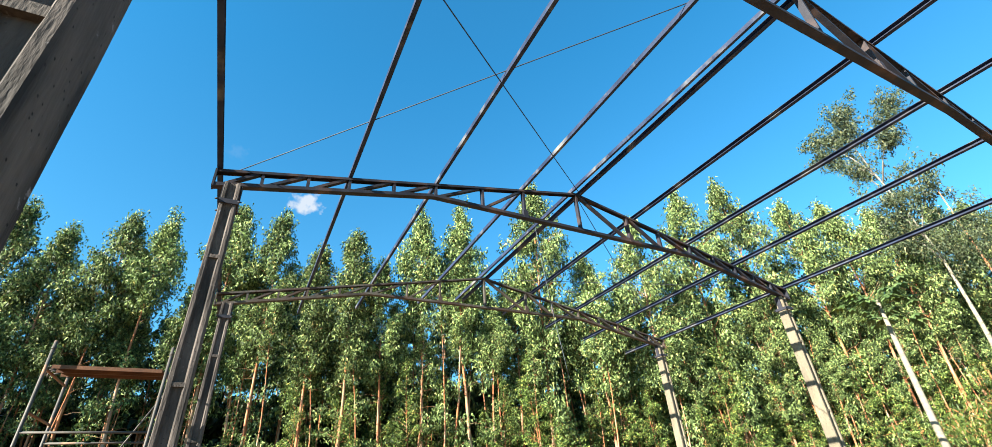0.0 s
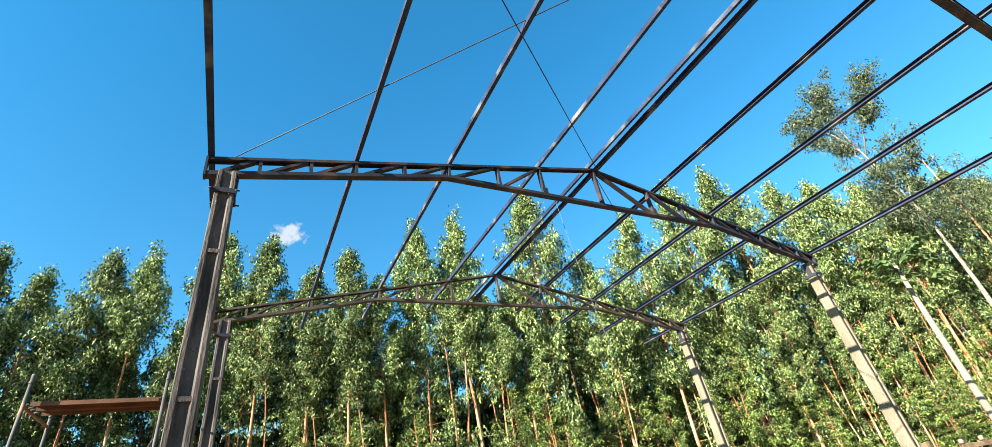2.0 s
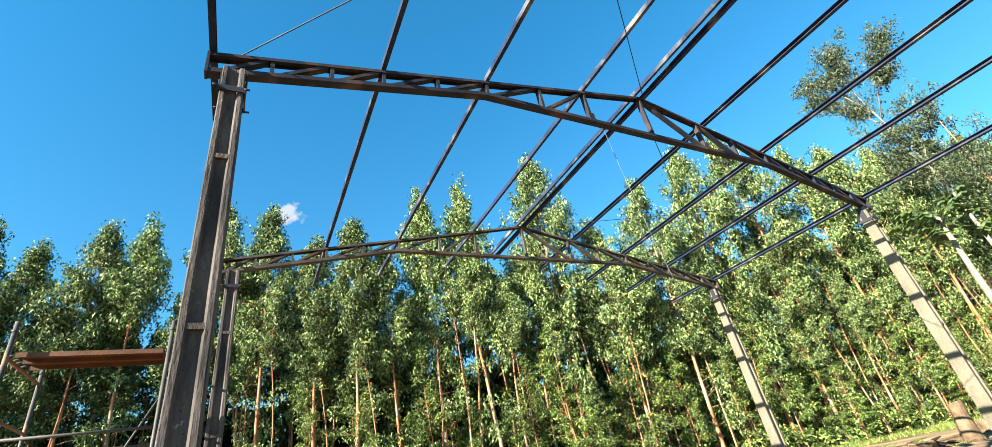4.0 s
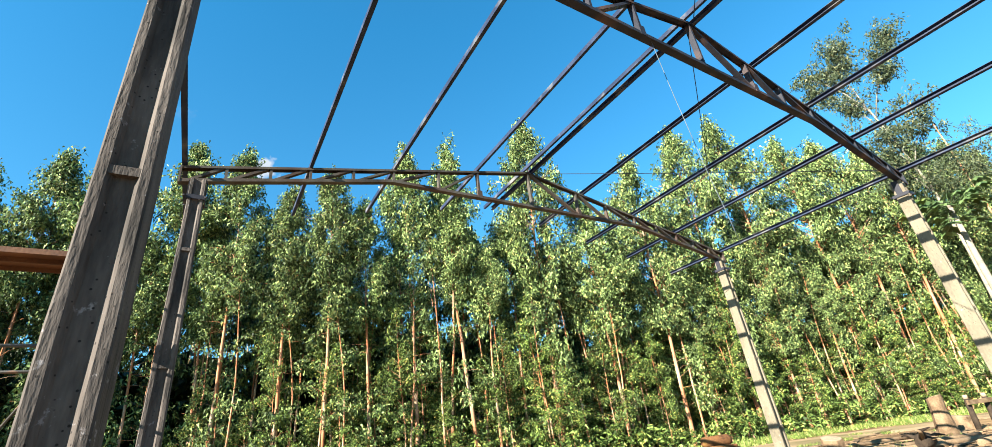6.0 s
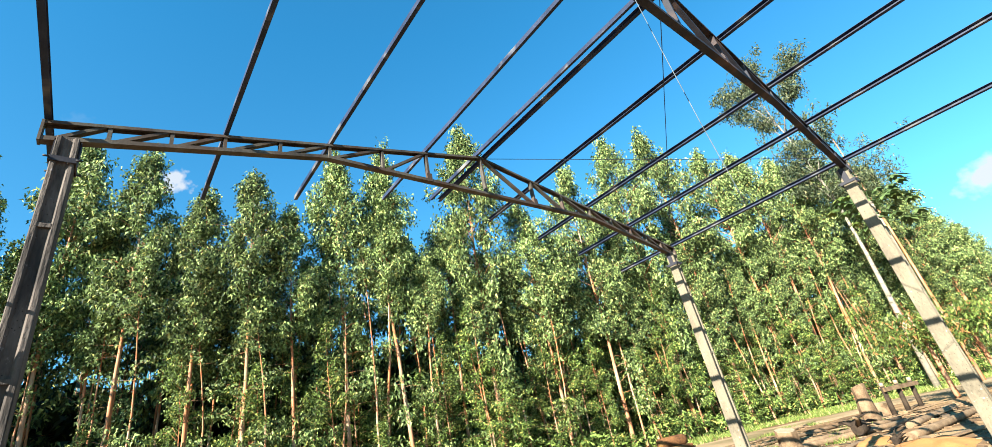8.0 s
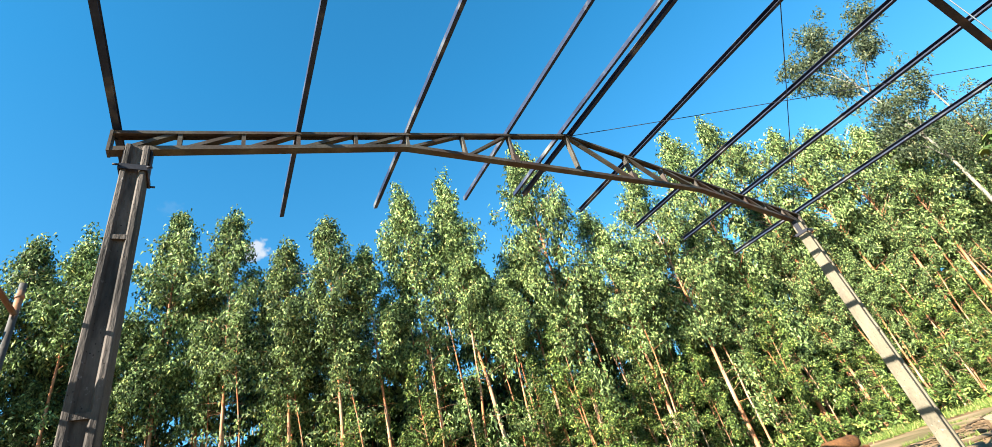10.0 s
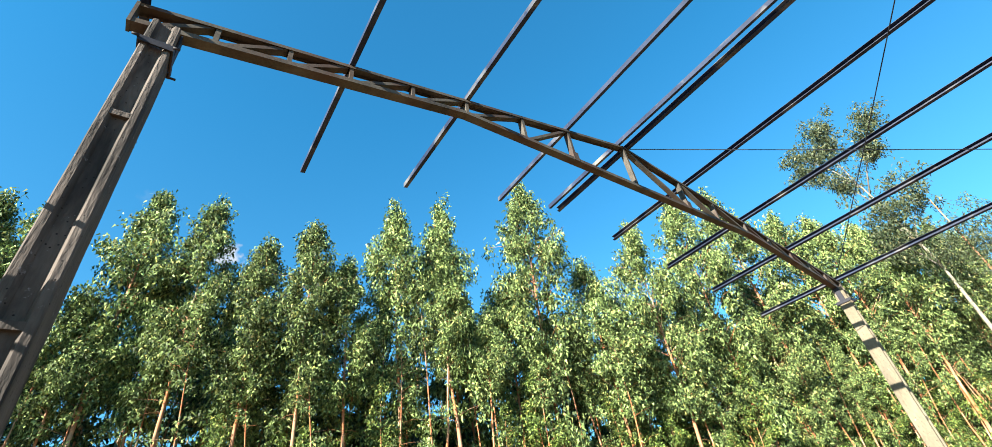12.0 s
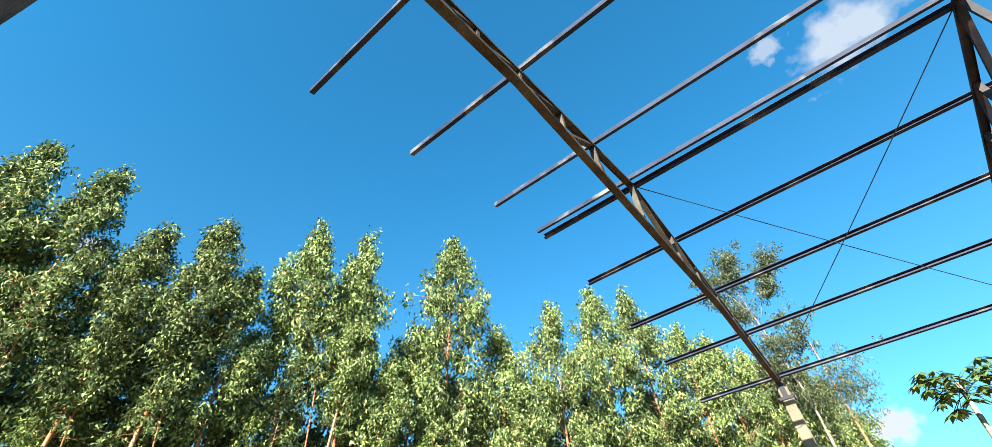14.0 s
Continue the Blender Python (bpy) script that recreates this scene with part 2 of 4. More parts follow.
ORANGE_TUBE = material("orange_tube", (0.09, 0.037, 0.017), (0.18, 0.078, 0.034), 5.0, 0.6, 0.2, 0.3, 50, 0.4, (0.16, 0.13, 0.11), 4.0, (0.56, 0.68))
DECK = material("rusty_deck", (0.060, 0.023, 0.010), (0.135, 0.055, 0.022), 3.0, 0.65, 0.2, 0.25, 40, 0.4, (0.13, 0.06, 0.035), 2.0, (0.55, 0.7))
CHIPS = material("dirty_chips", (0.07, 0.042, 0.025), (0.24, 0.165, 0.10), 0.9, 0.95, 0, 0.3, 6, 0.15)
BLACK = material("dark_scrap", (0.014, 0.010, 0.008), (0.045, 0.032, 0.022), 5.0, 0.9, spec=0.15)


# ---- small helpers ----
def part(name, bm, mat, parent=None, label=""):
    me = bpy.data.meshes.new(name)
    bm.normal_update()
    bm.to_mesh(me)
    bm.free()
    me.materials.append(mat)
    ob = new(name, me)
    if parent:
        ob.parent = parent
    if label:
        ob["label"] = label
    return ob


def raw_part(name, verts, faces, mat, parent=None, label="", smooth=False):
    me = bpy.data.meshes.new(name)
    me.from_pydata([tuple(v) for v in verts], [], [tuple(f) for f in faces])
    me.materials.append(mat)
    if smooth:
        me.shade_smooth()
    me.update()
    ob = new(name, me)
    if parent:
        ob.parent = parent
    if label:
        ob["label"] = label
    return ob


def thing(name, label, category, group="", at=(0, 0, 0), kind=""):
    ob = new(name)
    ob.empty_display_size = 0.2
    ob.location = at
    return tagged(ob, label, category, group, kind)


def box(bm, a, b, bevel=0.0):
    """An axis-aligned box from corner a to corner b."""
    v = [bm.verts.new((x, y, z)) for x in (a[0], b[0]) for y in (a[1], b[1]) for z in (a[2], b[2])]
    fs = [bm.faces.new([v[i] for i in q]) for q in ((0, 1, 3, 2), (4, 6, 7, 5), (0, 4, 5, 1), (2, 3, 7, 6), (0, 2, 6, 4), (1, 5, 7, 3))]
    if bevel:
        es = {e for f in fs for e in f.edges}
        bmesh.ops.bevel(bm, geom=list(es), offset=bevel, segments=1, affect="EDGES")
    return bm


def sweep(bm, section, p, q, side):
    """Sweeps a closed section (u across, v up) from p to q; side is the direction of u."""
    p, q = Vector(p), Vector(q)
    d = (q - p).normalized()
    u = (Vector(side) - d * Vector(side).dot(d)).normalized()
    v = d.cross(u)
    if v.z < 0:
        v = -v
    rings = [[bm.verts.new(c + u * a + v * b) for a, b in section] for c in (p, q)]
    n = len(section)
    for i in range(n):
        bm.faces.new((rings[0][i], rings[0][(i + 1) % n], rings[1][(i + 1) % n], rings[1][i]))
    bm.faces.new(rings[0][::-1])
    bm.faces.new(rings[1])
    bmesh.ops.recalc_face_normals(bm, faces=bm.faces)
    return bm


def channel(w, h, t=0.004, up=True):
    """U section, w wide across, flanges h high; open above when up."""
    s = [(-w / 2, 0), (w / 2, 0), (w / 2, h), (w / 2 - t, h), (w / 2 - t, t), (-w / 2 + t, t), (-w / 2 + t, h), (-w / 2, h)]
    return s if up else [(a, -b) for a, b in s]


def rod(bm, pts, r, sides=8):
    """A round bar through the points."""
    pts = [Vector(p) for p in pts]
    rs = r if isinstance(r, (list, tuple)) else [r] * len(pts)
    rings = []
    for i, p in enumerate(pts):
        d = (pts[min(i + 1, len(pts) - 1)] - pts[max(i - 1, 0)]).normalized()
        a = d.orthogonal().normalized() if i == 0 else (a - d * a.dot(d)).normalized()
        b = d.cross(a)
        rings.append([bm.verts.new(p + (a * math.cos(k * math.tau / sides) + b * math.sin(k * math.tau / sides)) * rs[i]) for k in range(sides)])
    for r0, r1 in zip(rings, rings[1:]):
        for k in range(sides):
            f = bm.faces.new((r0[k], r0[(k + 1) % sides], r1[(k + 1) % sides], r1[k]))
            f.smooth = True
    bm.faces.new(rings[0][::-1])
    bm.faces.new(rings[-1])
    return bm


def ground_z(x, y):
    s = 0.47 * x + 0.88 * y
    z = 0.2 + 0.006 * max(0.0, min(s, 60) - 8)
    return z + 0.05 * noise.noise((x * 0.25, y * 0.25, 0)) + 0.02 * noise.noise((x * 1.1, y * 1.1, 4))


# ---- ground ----
def build_ground():
    xs = sorted(set([-900, -400, -200, -120, -80] + [i * 1.0 for i in range(-60, 101)] + [120, 160, 250, 450, 900]))
    ys = sorted(set([-900, -400, -200, -120, -80, -50] + [i * 1.0 for i in range(-30, 71)] + [90, 130, 200, 400, 900]))
    verts = [(x, y, ground_z(x, y)) for y in ys for x in xs]
    w = len(xs)
    faces = [(j * w + i, j * w + i + 1, (j + 1) * w + i + 1, (j + 1) * w + i) for j in range(len(ys) - 1) for i in range(w - 1)]
    ob = raw_part("ground", verts, faces, DIRT, smooth=True)
    tagged(ob, "bare orange dirt ground with sandy patches", "ground", kind="structure")


TREE_LINE = [(-42, 39), (-30, 36), (-2, 28.5), (6, 24), (14, 21.8), (20, 20), (30, 17), (42, 13), (58, 8), (80, 2), (110, -6)]


def line_at(s):
    """Point and outward normal (towards the shed) at s metres along the tree line."""
    for a, b in zip(TREE_LINE, TREE_LINE[1:]):
        a, b = Vector(a), Vector(b)
        d = (b - a).length
        if s <= d or b == Vector(TREE_LINE[-1]):
            t = (b - a).normalized()
            return a + t * s, Vector((t.y, -t.x))
        s -= d


LINE_LENGTH = sum((Vector(b) - Vector(a)).length for a, b in zip(TREE_LINE, TREE_LINE[1:]))


def strip(name, label, category, mat, near, far, lift, wob=0.5):
    verts, faces = [], []
    n, k = int(LINE_LENGTH / 1.0), 9
    for i in range(n + 1):
        p, o = line_at(LINE_LENGTH * i / n * 0.999)
        for j in range(k):
            f = far + (near - far) * j / (k - 1)
            if j in (0, k - 1):
                f += wob * noise.noise((i * 0.23, j * 3.1, 2))
            q = p + o * f
            verts.append((q.x, q.y, ground_z(q.x, q.y) + (lift if 0 < j < k - 1 else -0.03)))
    for i in range(n):
        for j in range(k - 1):
            faces.append((i * k + j, i * k + j + 1, (i + 1) * k + j + 1, (i + 1) * k + j))
    tagged(raw_part(name, verts, faces, mat, smooth=True), label, category, kind="structure")


build_ground()
strip("road", "pale sandy dirt road beside the plantation", "road", SAND_ROAD, 9.4, 4.8, 0.03, 1.4)

# ---- the shed frame ----
SPAN, EAVE, RISE = 12.1, 5.53, 0.2
MID = SPAN / 2
RIDGE = EAVE + RISE * MID
FRAMES = [-4.62, 0.0, 4.40]
SKEW = [0.0, 1.2, 0.0]


def top_z(x):
    return EAVE + RISE * min(x, SPAN - x)


def build_truss(mat, label):
    t = thing("roof_truss", label, "truss", "roof trusses")
    depth = 0.262
    tie = top_z(3.05) - depth
    up, down = channel(0.10, 0.052), channel(0.10, 0.040, up=False)
    for a, b in ((0.0, MID), (SPAN, MID)):
        part("top_chord", sweep(bmesh.new(), down, (a, 0, top_z(a)), (b, 0, top_z(b)), (0, 1, 0)), mat, t)
    low = [(0.0, EAVE - depth), (3.05, tie), (SPAN - 3.05, tie), (SPAN, EAVE - depth)]
    for a, b in zip(low, low[1:]):
        part("bottom_chord", sweep(bmesh.new(), up, (a[0], 0, a[1]), (b[0], 0, b[1]), (0, 1, 0)), mat, t)

    def low_z(x):
        x = min(x, SPAN - x)
        return EAVE - depth + (tie - EAVE + depth) * min(x / 3.05, 1)
    ups = [0.55, 1.13, 1.70, 2.38, 3.08, 3.95, 4.80]
    web = channel(0.075, 0.04, 0.004)
    nodes = ups + [MID] + [SPAN - u for u in reversed(ups)]
    for x in nodes:
        part("upright", sweep(bmesh.new(), [(-0.04, -0.02), (0.04, -0.02), (0.04, 0.02), (-0.04, 0.02)],
                              (x, 0, low_z(x) + 0.006), (x, 0, top_z(x) - 0.006), (0, 1, 0)), mat, t)
    for flip in (False, True):
        starts = [0.06] + ups
        for i, a in enumerate(starts):
            if i == len(ups) and not flip:
                continue
            b = ups[i] if i < len(ups) else MID
            xa, xb = (SPAN - a, SPAN - b) if flip else (a, b)
            s = -1 if flip else 1
            part("diagonal", sweep(bmesh.new(), web, (xa + 0.03 * s, 0, low_z(xa) + 0.008), (xb - 0.03 * s, 0, top_z(xb) - 0.046), (0, 1, 0)), mat, t)
        x = SPAN if flip else 0.0
        bm = bmesh.new()
        box(bm, (x - 0.012, -0.056, EAVE - depth - 0.004), (x + 0.012, 0.056, EAVE + 0.003))
        part("end_plate", bm, mat, t)
    for x in (MID - 1.25, MID + 1.25):
        bm = bmesh.new()
        box(bm, (x - 0.05, -0.054, tie + 0.0), (x + 0.05, -0.047, tie + 0.16))
        part("gusset", bm, mat, t)
    return t


DARK_TRUSS = "dark painted steel lattice roof truss on concrete columns"
truss = build_truss(STEEL, DARK_TRUSS)
truss.matrix_world = pose(0, FRAMES[0], 0, 0, 0, SKEW[0])
copy_thing(truss, pose(0, FRAMES[1], 0, 0, 0, SKEW[1]))
end_truss = build_truss(PRIMER, "rust-brown primed steel lattice roof truss at the open end")
end_truss.matrix_world = pose(0, FRAMES[2], 0, 0, 0, SKEW[2])


def column_mesh(w, d, h, ribs):
    """Precast I-column, a little wider at its foot: two flanges with a recessed web on both y faces, crossed by ribs. Local origin at its foot."""
    bm = bmesh.new()
    f, s, r = 0.040, 0.022, 0.034
    x0, x1 = w / 2, w / 2 - f
    x2 = x1 - s
    y0, y1 = d / 2, d / 2 - r
    prof = [(-x0, -y0), (-x1, -y0), (-x2, -y1), (x2, -y1), (x1, -y0), (x0, -y0), (x0, y0), (x1, y0), (x2, y1), (-x2, y1), (-x1, y0), (-x0, y0)]
    n = len(prof)
    zs = np.linspace(0, h, 22)
    rings = []
    for z in zs:
        jig = [(0.004 * noise.noise((x * 9, y * 9, z * 2.3)), 0.004 * noise.noise((x * 9 + 5, y * 9, z * 2.3))) for x, y in prof]
        k = 1.22 - 0.27 * z / h
        rings.append([bm.verts.new((x * k + a, y * k + b, z)) for (x, y), (a, b) in zip(prof, jig)])
    for r0, r1 in zip(rings, rings[1:]):
        for i in range(n):
            bm.faces.new((r0[i], r0[(i + 1) % n], r1[(i + 1) % n], r1[i]))
    bm.faces.new(rings[0][::-1])
    bm.faces.new(rings[-1])
    for z in ribs:
        for sy in (-1, 1):
            k = 1.22 - 0.27 * z / h
            a = sorted((sy * (y1 * k - 0.01), sy * (y0 * k - 0.004)))
            box(bm, (-x1 * k - 0.004, a[0], z - 0.022), (x1 * k + 0.004, a[1], z + 0.022))
    bm.normal_update()
    bevel = [e for e in bm.edges if e.calc_length() > 0.15 and len(e.link_faces) == 2 and e.calc_face_angle() > 1.2]
    bmesh.ops.bevel(bm, geom=bevel, offset=0.008, segments=1, affect="EDGES")
    bmesh.ops.recalc_face_normals(bm, faces=bm.faces)
    return bm


COL_TOP = 5.32


def build_column(x, y, mat, label, w=0.195, d=0.25):
    gz = ground_z(x, y) - 0.15
    c = thing("concrete_column", label, "column", "shed columns", (x, y, gz))
    part("shaft", column_mesh(w, d, COL_TOP - gz, [z - gz for z in (1.27, 2.77, 4.25)]), mat, c)
    bm = bmesh.new()
    z = 5.02 - gz
    for a, b in (((-0.113, -0.14, z - 0.03), (0.113, -0.128, z + 0.03)), ((-0.113, 0.128, z - 0.03), (0.113, 0.14, z + 0.03)),
                 ((-0.113, -0.128, z - 0.03), (-0.101, 0.128, z + 0.03)), ((0.101, -0.128, z - 0.03), (0.113, 0.128, z + 0.03))):
        box(bm, a, b)
    part("clamp", bm, STEEL, c, "black steel clamp band")
    for sx in (-1, 1):
        bm = bmesh.new()
        box(bm, (sx * 0.107 - 0.006, -0.05, z + 0.03), (sx * 0.107 + 0.006, 0.05, COL_TOP - gz + 0.0))
        part("hold_down_plate", bm, STEEL, c)
        for sy in (-1, 1):
            bm = bmesh.new()
            rod(bm, ((sx * 0.105, sy * 0.15, z), (sx * 0.15, sy * 0.15, z)), 0.011, 6)
            part("bolt", bm, STEEL, c)
    return c


# Near columns take the shade-darkened concrete, far ones the sun-paled tone.
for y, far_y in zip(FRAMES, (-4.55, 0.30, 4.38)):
    build_column(0.12 if y < -1 else 0.235, y, SHADED_CONCRETE, "weathered precast concrete column with recessed faces, its grey darkened for shade")
    build_column(SPAN - 0.24, far_y, SUNLIT_CONCRETE, "precast concrete column under the eave, sunlight put into its pale colour", 0.185, 0.20)


def side_channel(h, w, open_to):
    """U section standing on its flange; open_to is +1 or -1 along x."""
    t = 0.004
    s = [(0, 0), (w, 0), (w, t), (t, t), (t, h - t), (w, h - t), (w, h), (0, h)]
    return [((a - w / 2) * open_to, b) for a, b in s]


PURLIN_Y = (-9.2, 6.11)
for x, side in ((0.03, 1), (1.70, 1), (3.10, 1), (4.80, 1), (MID - 0.10, 1), (MID + 0.10, -1), (7.50, -1), (9.0, -1), (10.4, -1), (SPAN - 0.03, -1)):
    bm = bmesh.new()
    z = top_z(x) + 0.006
    sec = side_channel(0.076, 0.056, side)
    tilt = RISE * (1 if x < MID else -1)
    sec = [(a, b + a * tilt) for a, b in sec]
    sweep(bm, sec, (x, PURLIN_Y[0], z), (x, PURLIN_Y[1], z), (1, 0, 0))
    pu = part("purlin", bm, PURLIN)
    tagged(pu, "long grey steel channel purlin laid across the trusses", "purlin", "roof purlins")


def build_cable(a, b, sag=0.06):
    a, b = Vector(a), Vector(b)
    pts = [a.lerp(b, i / 12) - Vector((0, 0, sag * 4 * (i / 12) * (1 - i / 12))) for i in range(13)]
    c = part("brace_cable", rod(bmesh.new(), pts, 0.007, 6), CABLE)
    tagged(c, "thin dark steel bracing cable between two trusses", "cable", "bracing cables")


F0, F1, F2 = FRAMES
build_cable((0.25, F1, 5.60), (5.45, F0, 6.72), 0.0)
build_cable((MID, F1, RIDGE - 0.02), (0.25, F0, 5.58), 0.02)
build_cable((MID, F2, RIDGE - 0.02), (SPAN - 0.25, F1 + 0.24, 5.57), 0.02)
build_cable((MID, F1 + 0.12, RIDGE - 0.02), (SPAN - 0.05, F2, 5.54), 0.02)
build_cable((SPAN - 0.25, F0, 5.57), (MID, F0 - 4.6, RIDGE - 0.02), 0.02)

cord = part("hanging_cord", rod(bmesh.new(), ((4.98, 0.10, 5.90), (5.04, 0.09, 5.0), (5.14, 0.08, 4.0), (5.22, 0.07, 3.4), (5.26, 0.07, 3.1)), 0.004, 6), CORD)
tagged(cord, "thin pale nylon cord hanging from a roof truss", "cord")


# ---- scaffold ----
def build_scaffold():
    s = thing("scaffold", "small tubular scaffold tower with two rusty deck boards", "scaffold", at=(-1.08, 3.9, 0.18))

    def loc(x, y, z):
        return (x + 1.08, y - 3.9, z - 0.18)
    for x in (-0.33, -1.85):
        for y, top in ((3.3, 4.08), (4.5, 3.92)):
            p = part("post", rod(bmesh.new(), (loc(x, y, 0.18), loc(x, y, top)), 0.024, 10), TUBE, s)
            part("collar", rod(bmesh.new(), (loc(x, y, top - 0.13), loc(x, y, top - 0.10)), 0.030, 10), TUBE, p)
        for z, m in ((3.66, ORANGE_TUBE), (3.05, ORANGE_TUBE), (2.0, TUBE), (1.0, TUBE)):
            part("cross_bar", rod(bmesh.new(), (loc(x, 3.3, z), loc(x, 4.5, z)), 0.019, 8), m, s, "orange painted tube" if m is ORANGE_TUBE else "")
    for y in (3.3, 4.5):
        part("rail", rod(bmesh.new(), (loc(-1.87, y, 2.78), loc(-0.31, y, 2.78)), 0.017, 8), TUBE, s)
        part("rail", rod(bmesh.new(), (loc(-1.87, y, 1.3), loc(-0.31, y, 1.3)), 0.017, 8), TUBE, s)
    part("brace", rod(bmesh.new(), (loc(-0.42, 4.47, 3.55), loc(-1.05, 4.47, 2.2)), 0.014, 8), TUBE, s)
    for k, y in enumerate((3.36, 3.63)):
        bm = bmesh.new()
        z = 3.735
        sweep(bm, channel(0.262, 0.055, 0.005, up=False), loc(-1.80, y + 0.131, z), loc(-0.40, y + 0.131, z), (0, 1, 0))
        d = part("deck_board", bm, DECK, s, "rust-orange sheet steel deck board")
        for hy in (0.05, 0.212):
            for hx, sg in ((-0.40, 1), (-1.80, -1)):
                pts = [loc(hx + sg * 0.09 * q[0], y + hy, z - 0.03 + q[1]) for q in ((0, 0), (0.5, 0.010), (0.95, -0.008), (1.12, -0.05), (0.98, -0.085))]
                part("hook", rod(bmesh.new(), pts, 0.011, 6), TUBE, d)
    return s


build_scaffold()


# ---- trees ----
def tube_arrays(pts, rs, sides):
    pts = np.array(pts, float)
    V, Fc = [], []
    for i, p in enumerate(pts):
        d = pts[min(i + 1, len(pts) - 1)] - pts[max(i - 1, 0)]
        d /= np.linalg.norm(d) + 1e-9
        a = np.cross(d, (0.31, 0.95, 0.05))
        a /= np.linalg.norm(a) + 1e-9
        b = np.cross(d, a)
        for k in range(sides):
            w = k * math.tau / sides
            V.append(p + rs[i] * (a * math.cos(w) + b * math.sin(w)))
    for i in range(len(pts) - 1):
        for k in range(sides):
            Fc.append((i * sides + k, i * sides + (k + 1) % sides, (i + 1) * sides + (k + 1) % sides, (i + 1) * sides + k))
    return V, Fc


def leaf_arrays(rng, centres, per, spread, length, width, droop=0.75, simple=False):
    """Leaf blades hanging round the centres: kinked kites, or plain darts for far trees."""
    n = len(centres) * per
    c = np.repeat(np.asarray(centres, float), per, 0) + np.clip(rng.normal(0, 1, (n, 3)), -1.7, 1.7) * np.array(spread)
    d = rng.normal(0, 1, (n, 3))
    d[:, 2] = d[:, 2] * 0.5 - droop * 2.3
    d /= np.linalg.norm(d, axis=1)[:, None]
    s = np.cross(d, rng.normal(0, 1, (n, 3)))
    s /= np.linalg.norm(s, axis=1)[:, None] + 1e-9
    L = (length * rng.uniform(0.65, 1.3, n))[:, None]
    W = (width * rng.uniform(0.7, 1.25, n))[:, None]
    if simple:
        v = np.stack([c + s * W * 0.6, c + d * L, c - s * W * 0.6], 1).reshape(-1, 3)
        return v, np.arange(3 * n).reshape(-1, 3)
    kink = np.cross(d, s) * W * 0.35
    v = np.stack([c, c + d * L * 0.45 + s * W * 0.5 + kink, c + d * L, c + d * L * 0.45 - s * W * 0.5 + kink], 1).reshape(-1, 3)
    return v, np.arange(4 * n).reshape(-1, 4)


def mesh_np(name, v, f, mat, smooth=False):
    me = bpy.data.meshes.new(name)
    me.vertices.add(len(v))
    me.vertices.foreach_set("co", np.asarray(v, np.float32).ravel())
    k = f.shape[1]
    me.loops.add(f.size)
    me.loops.foreach_set("vertex_index", f.astype(np.int32).ravel())
    me.polygons.add(len(f))
    me.polygons.foreach_set("loop_start", np.arange(0, f.size, k, dtype=np.int32))
    me.update(calc_edges=True)
    me.materials.append(mat)
    if smooth:
        me.shade_smooth()
    return me


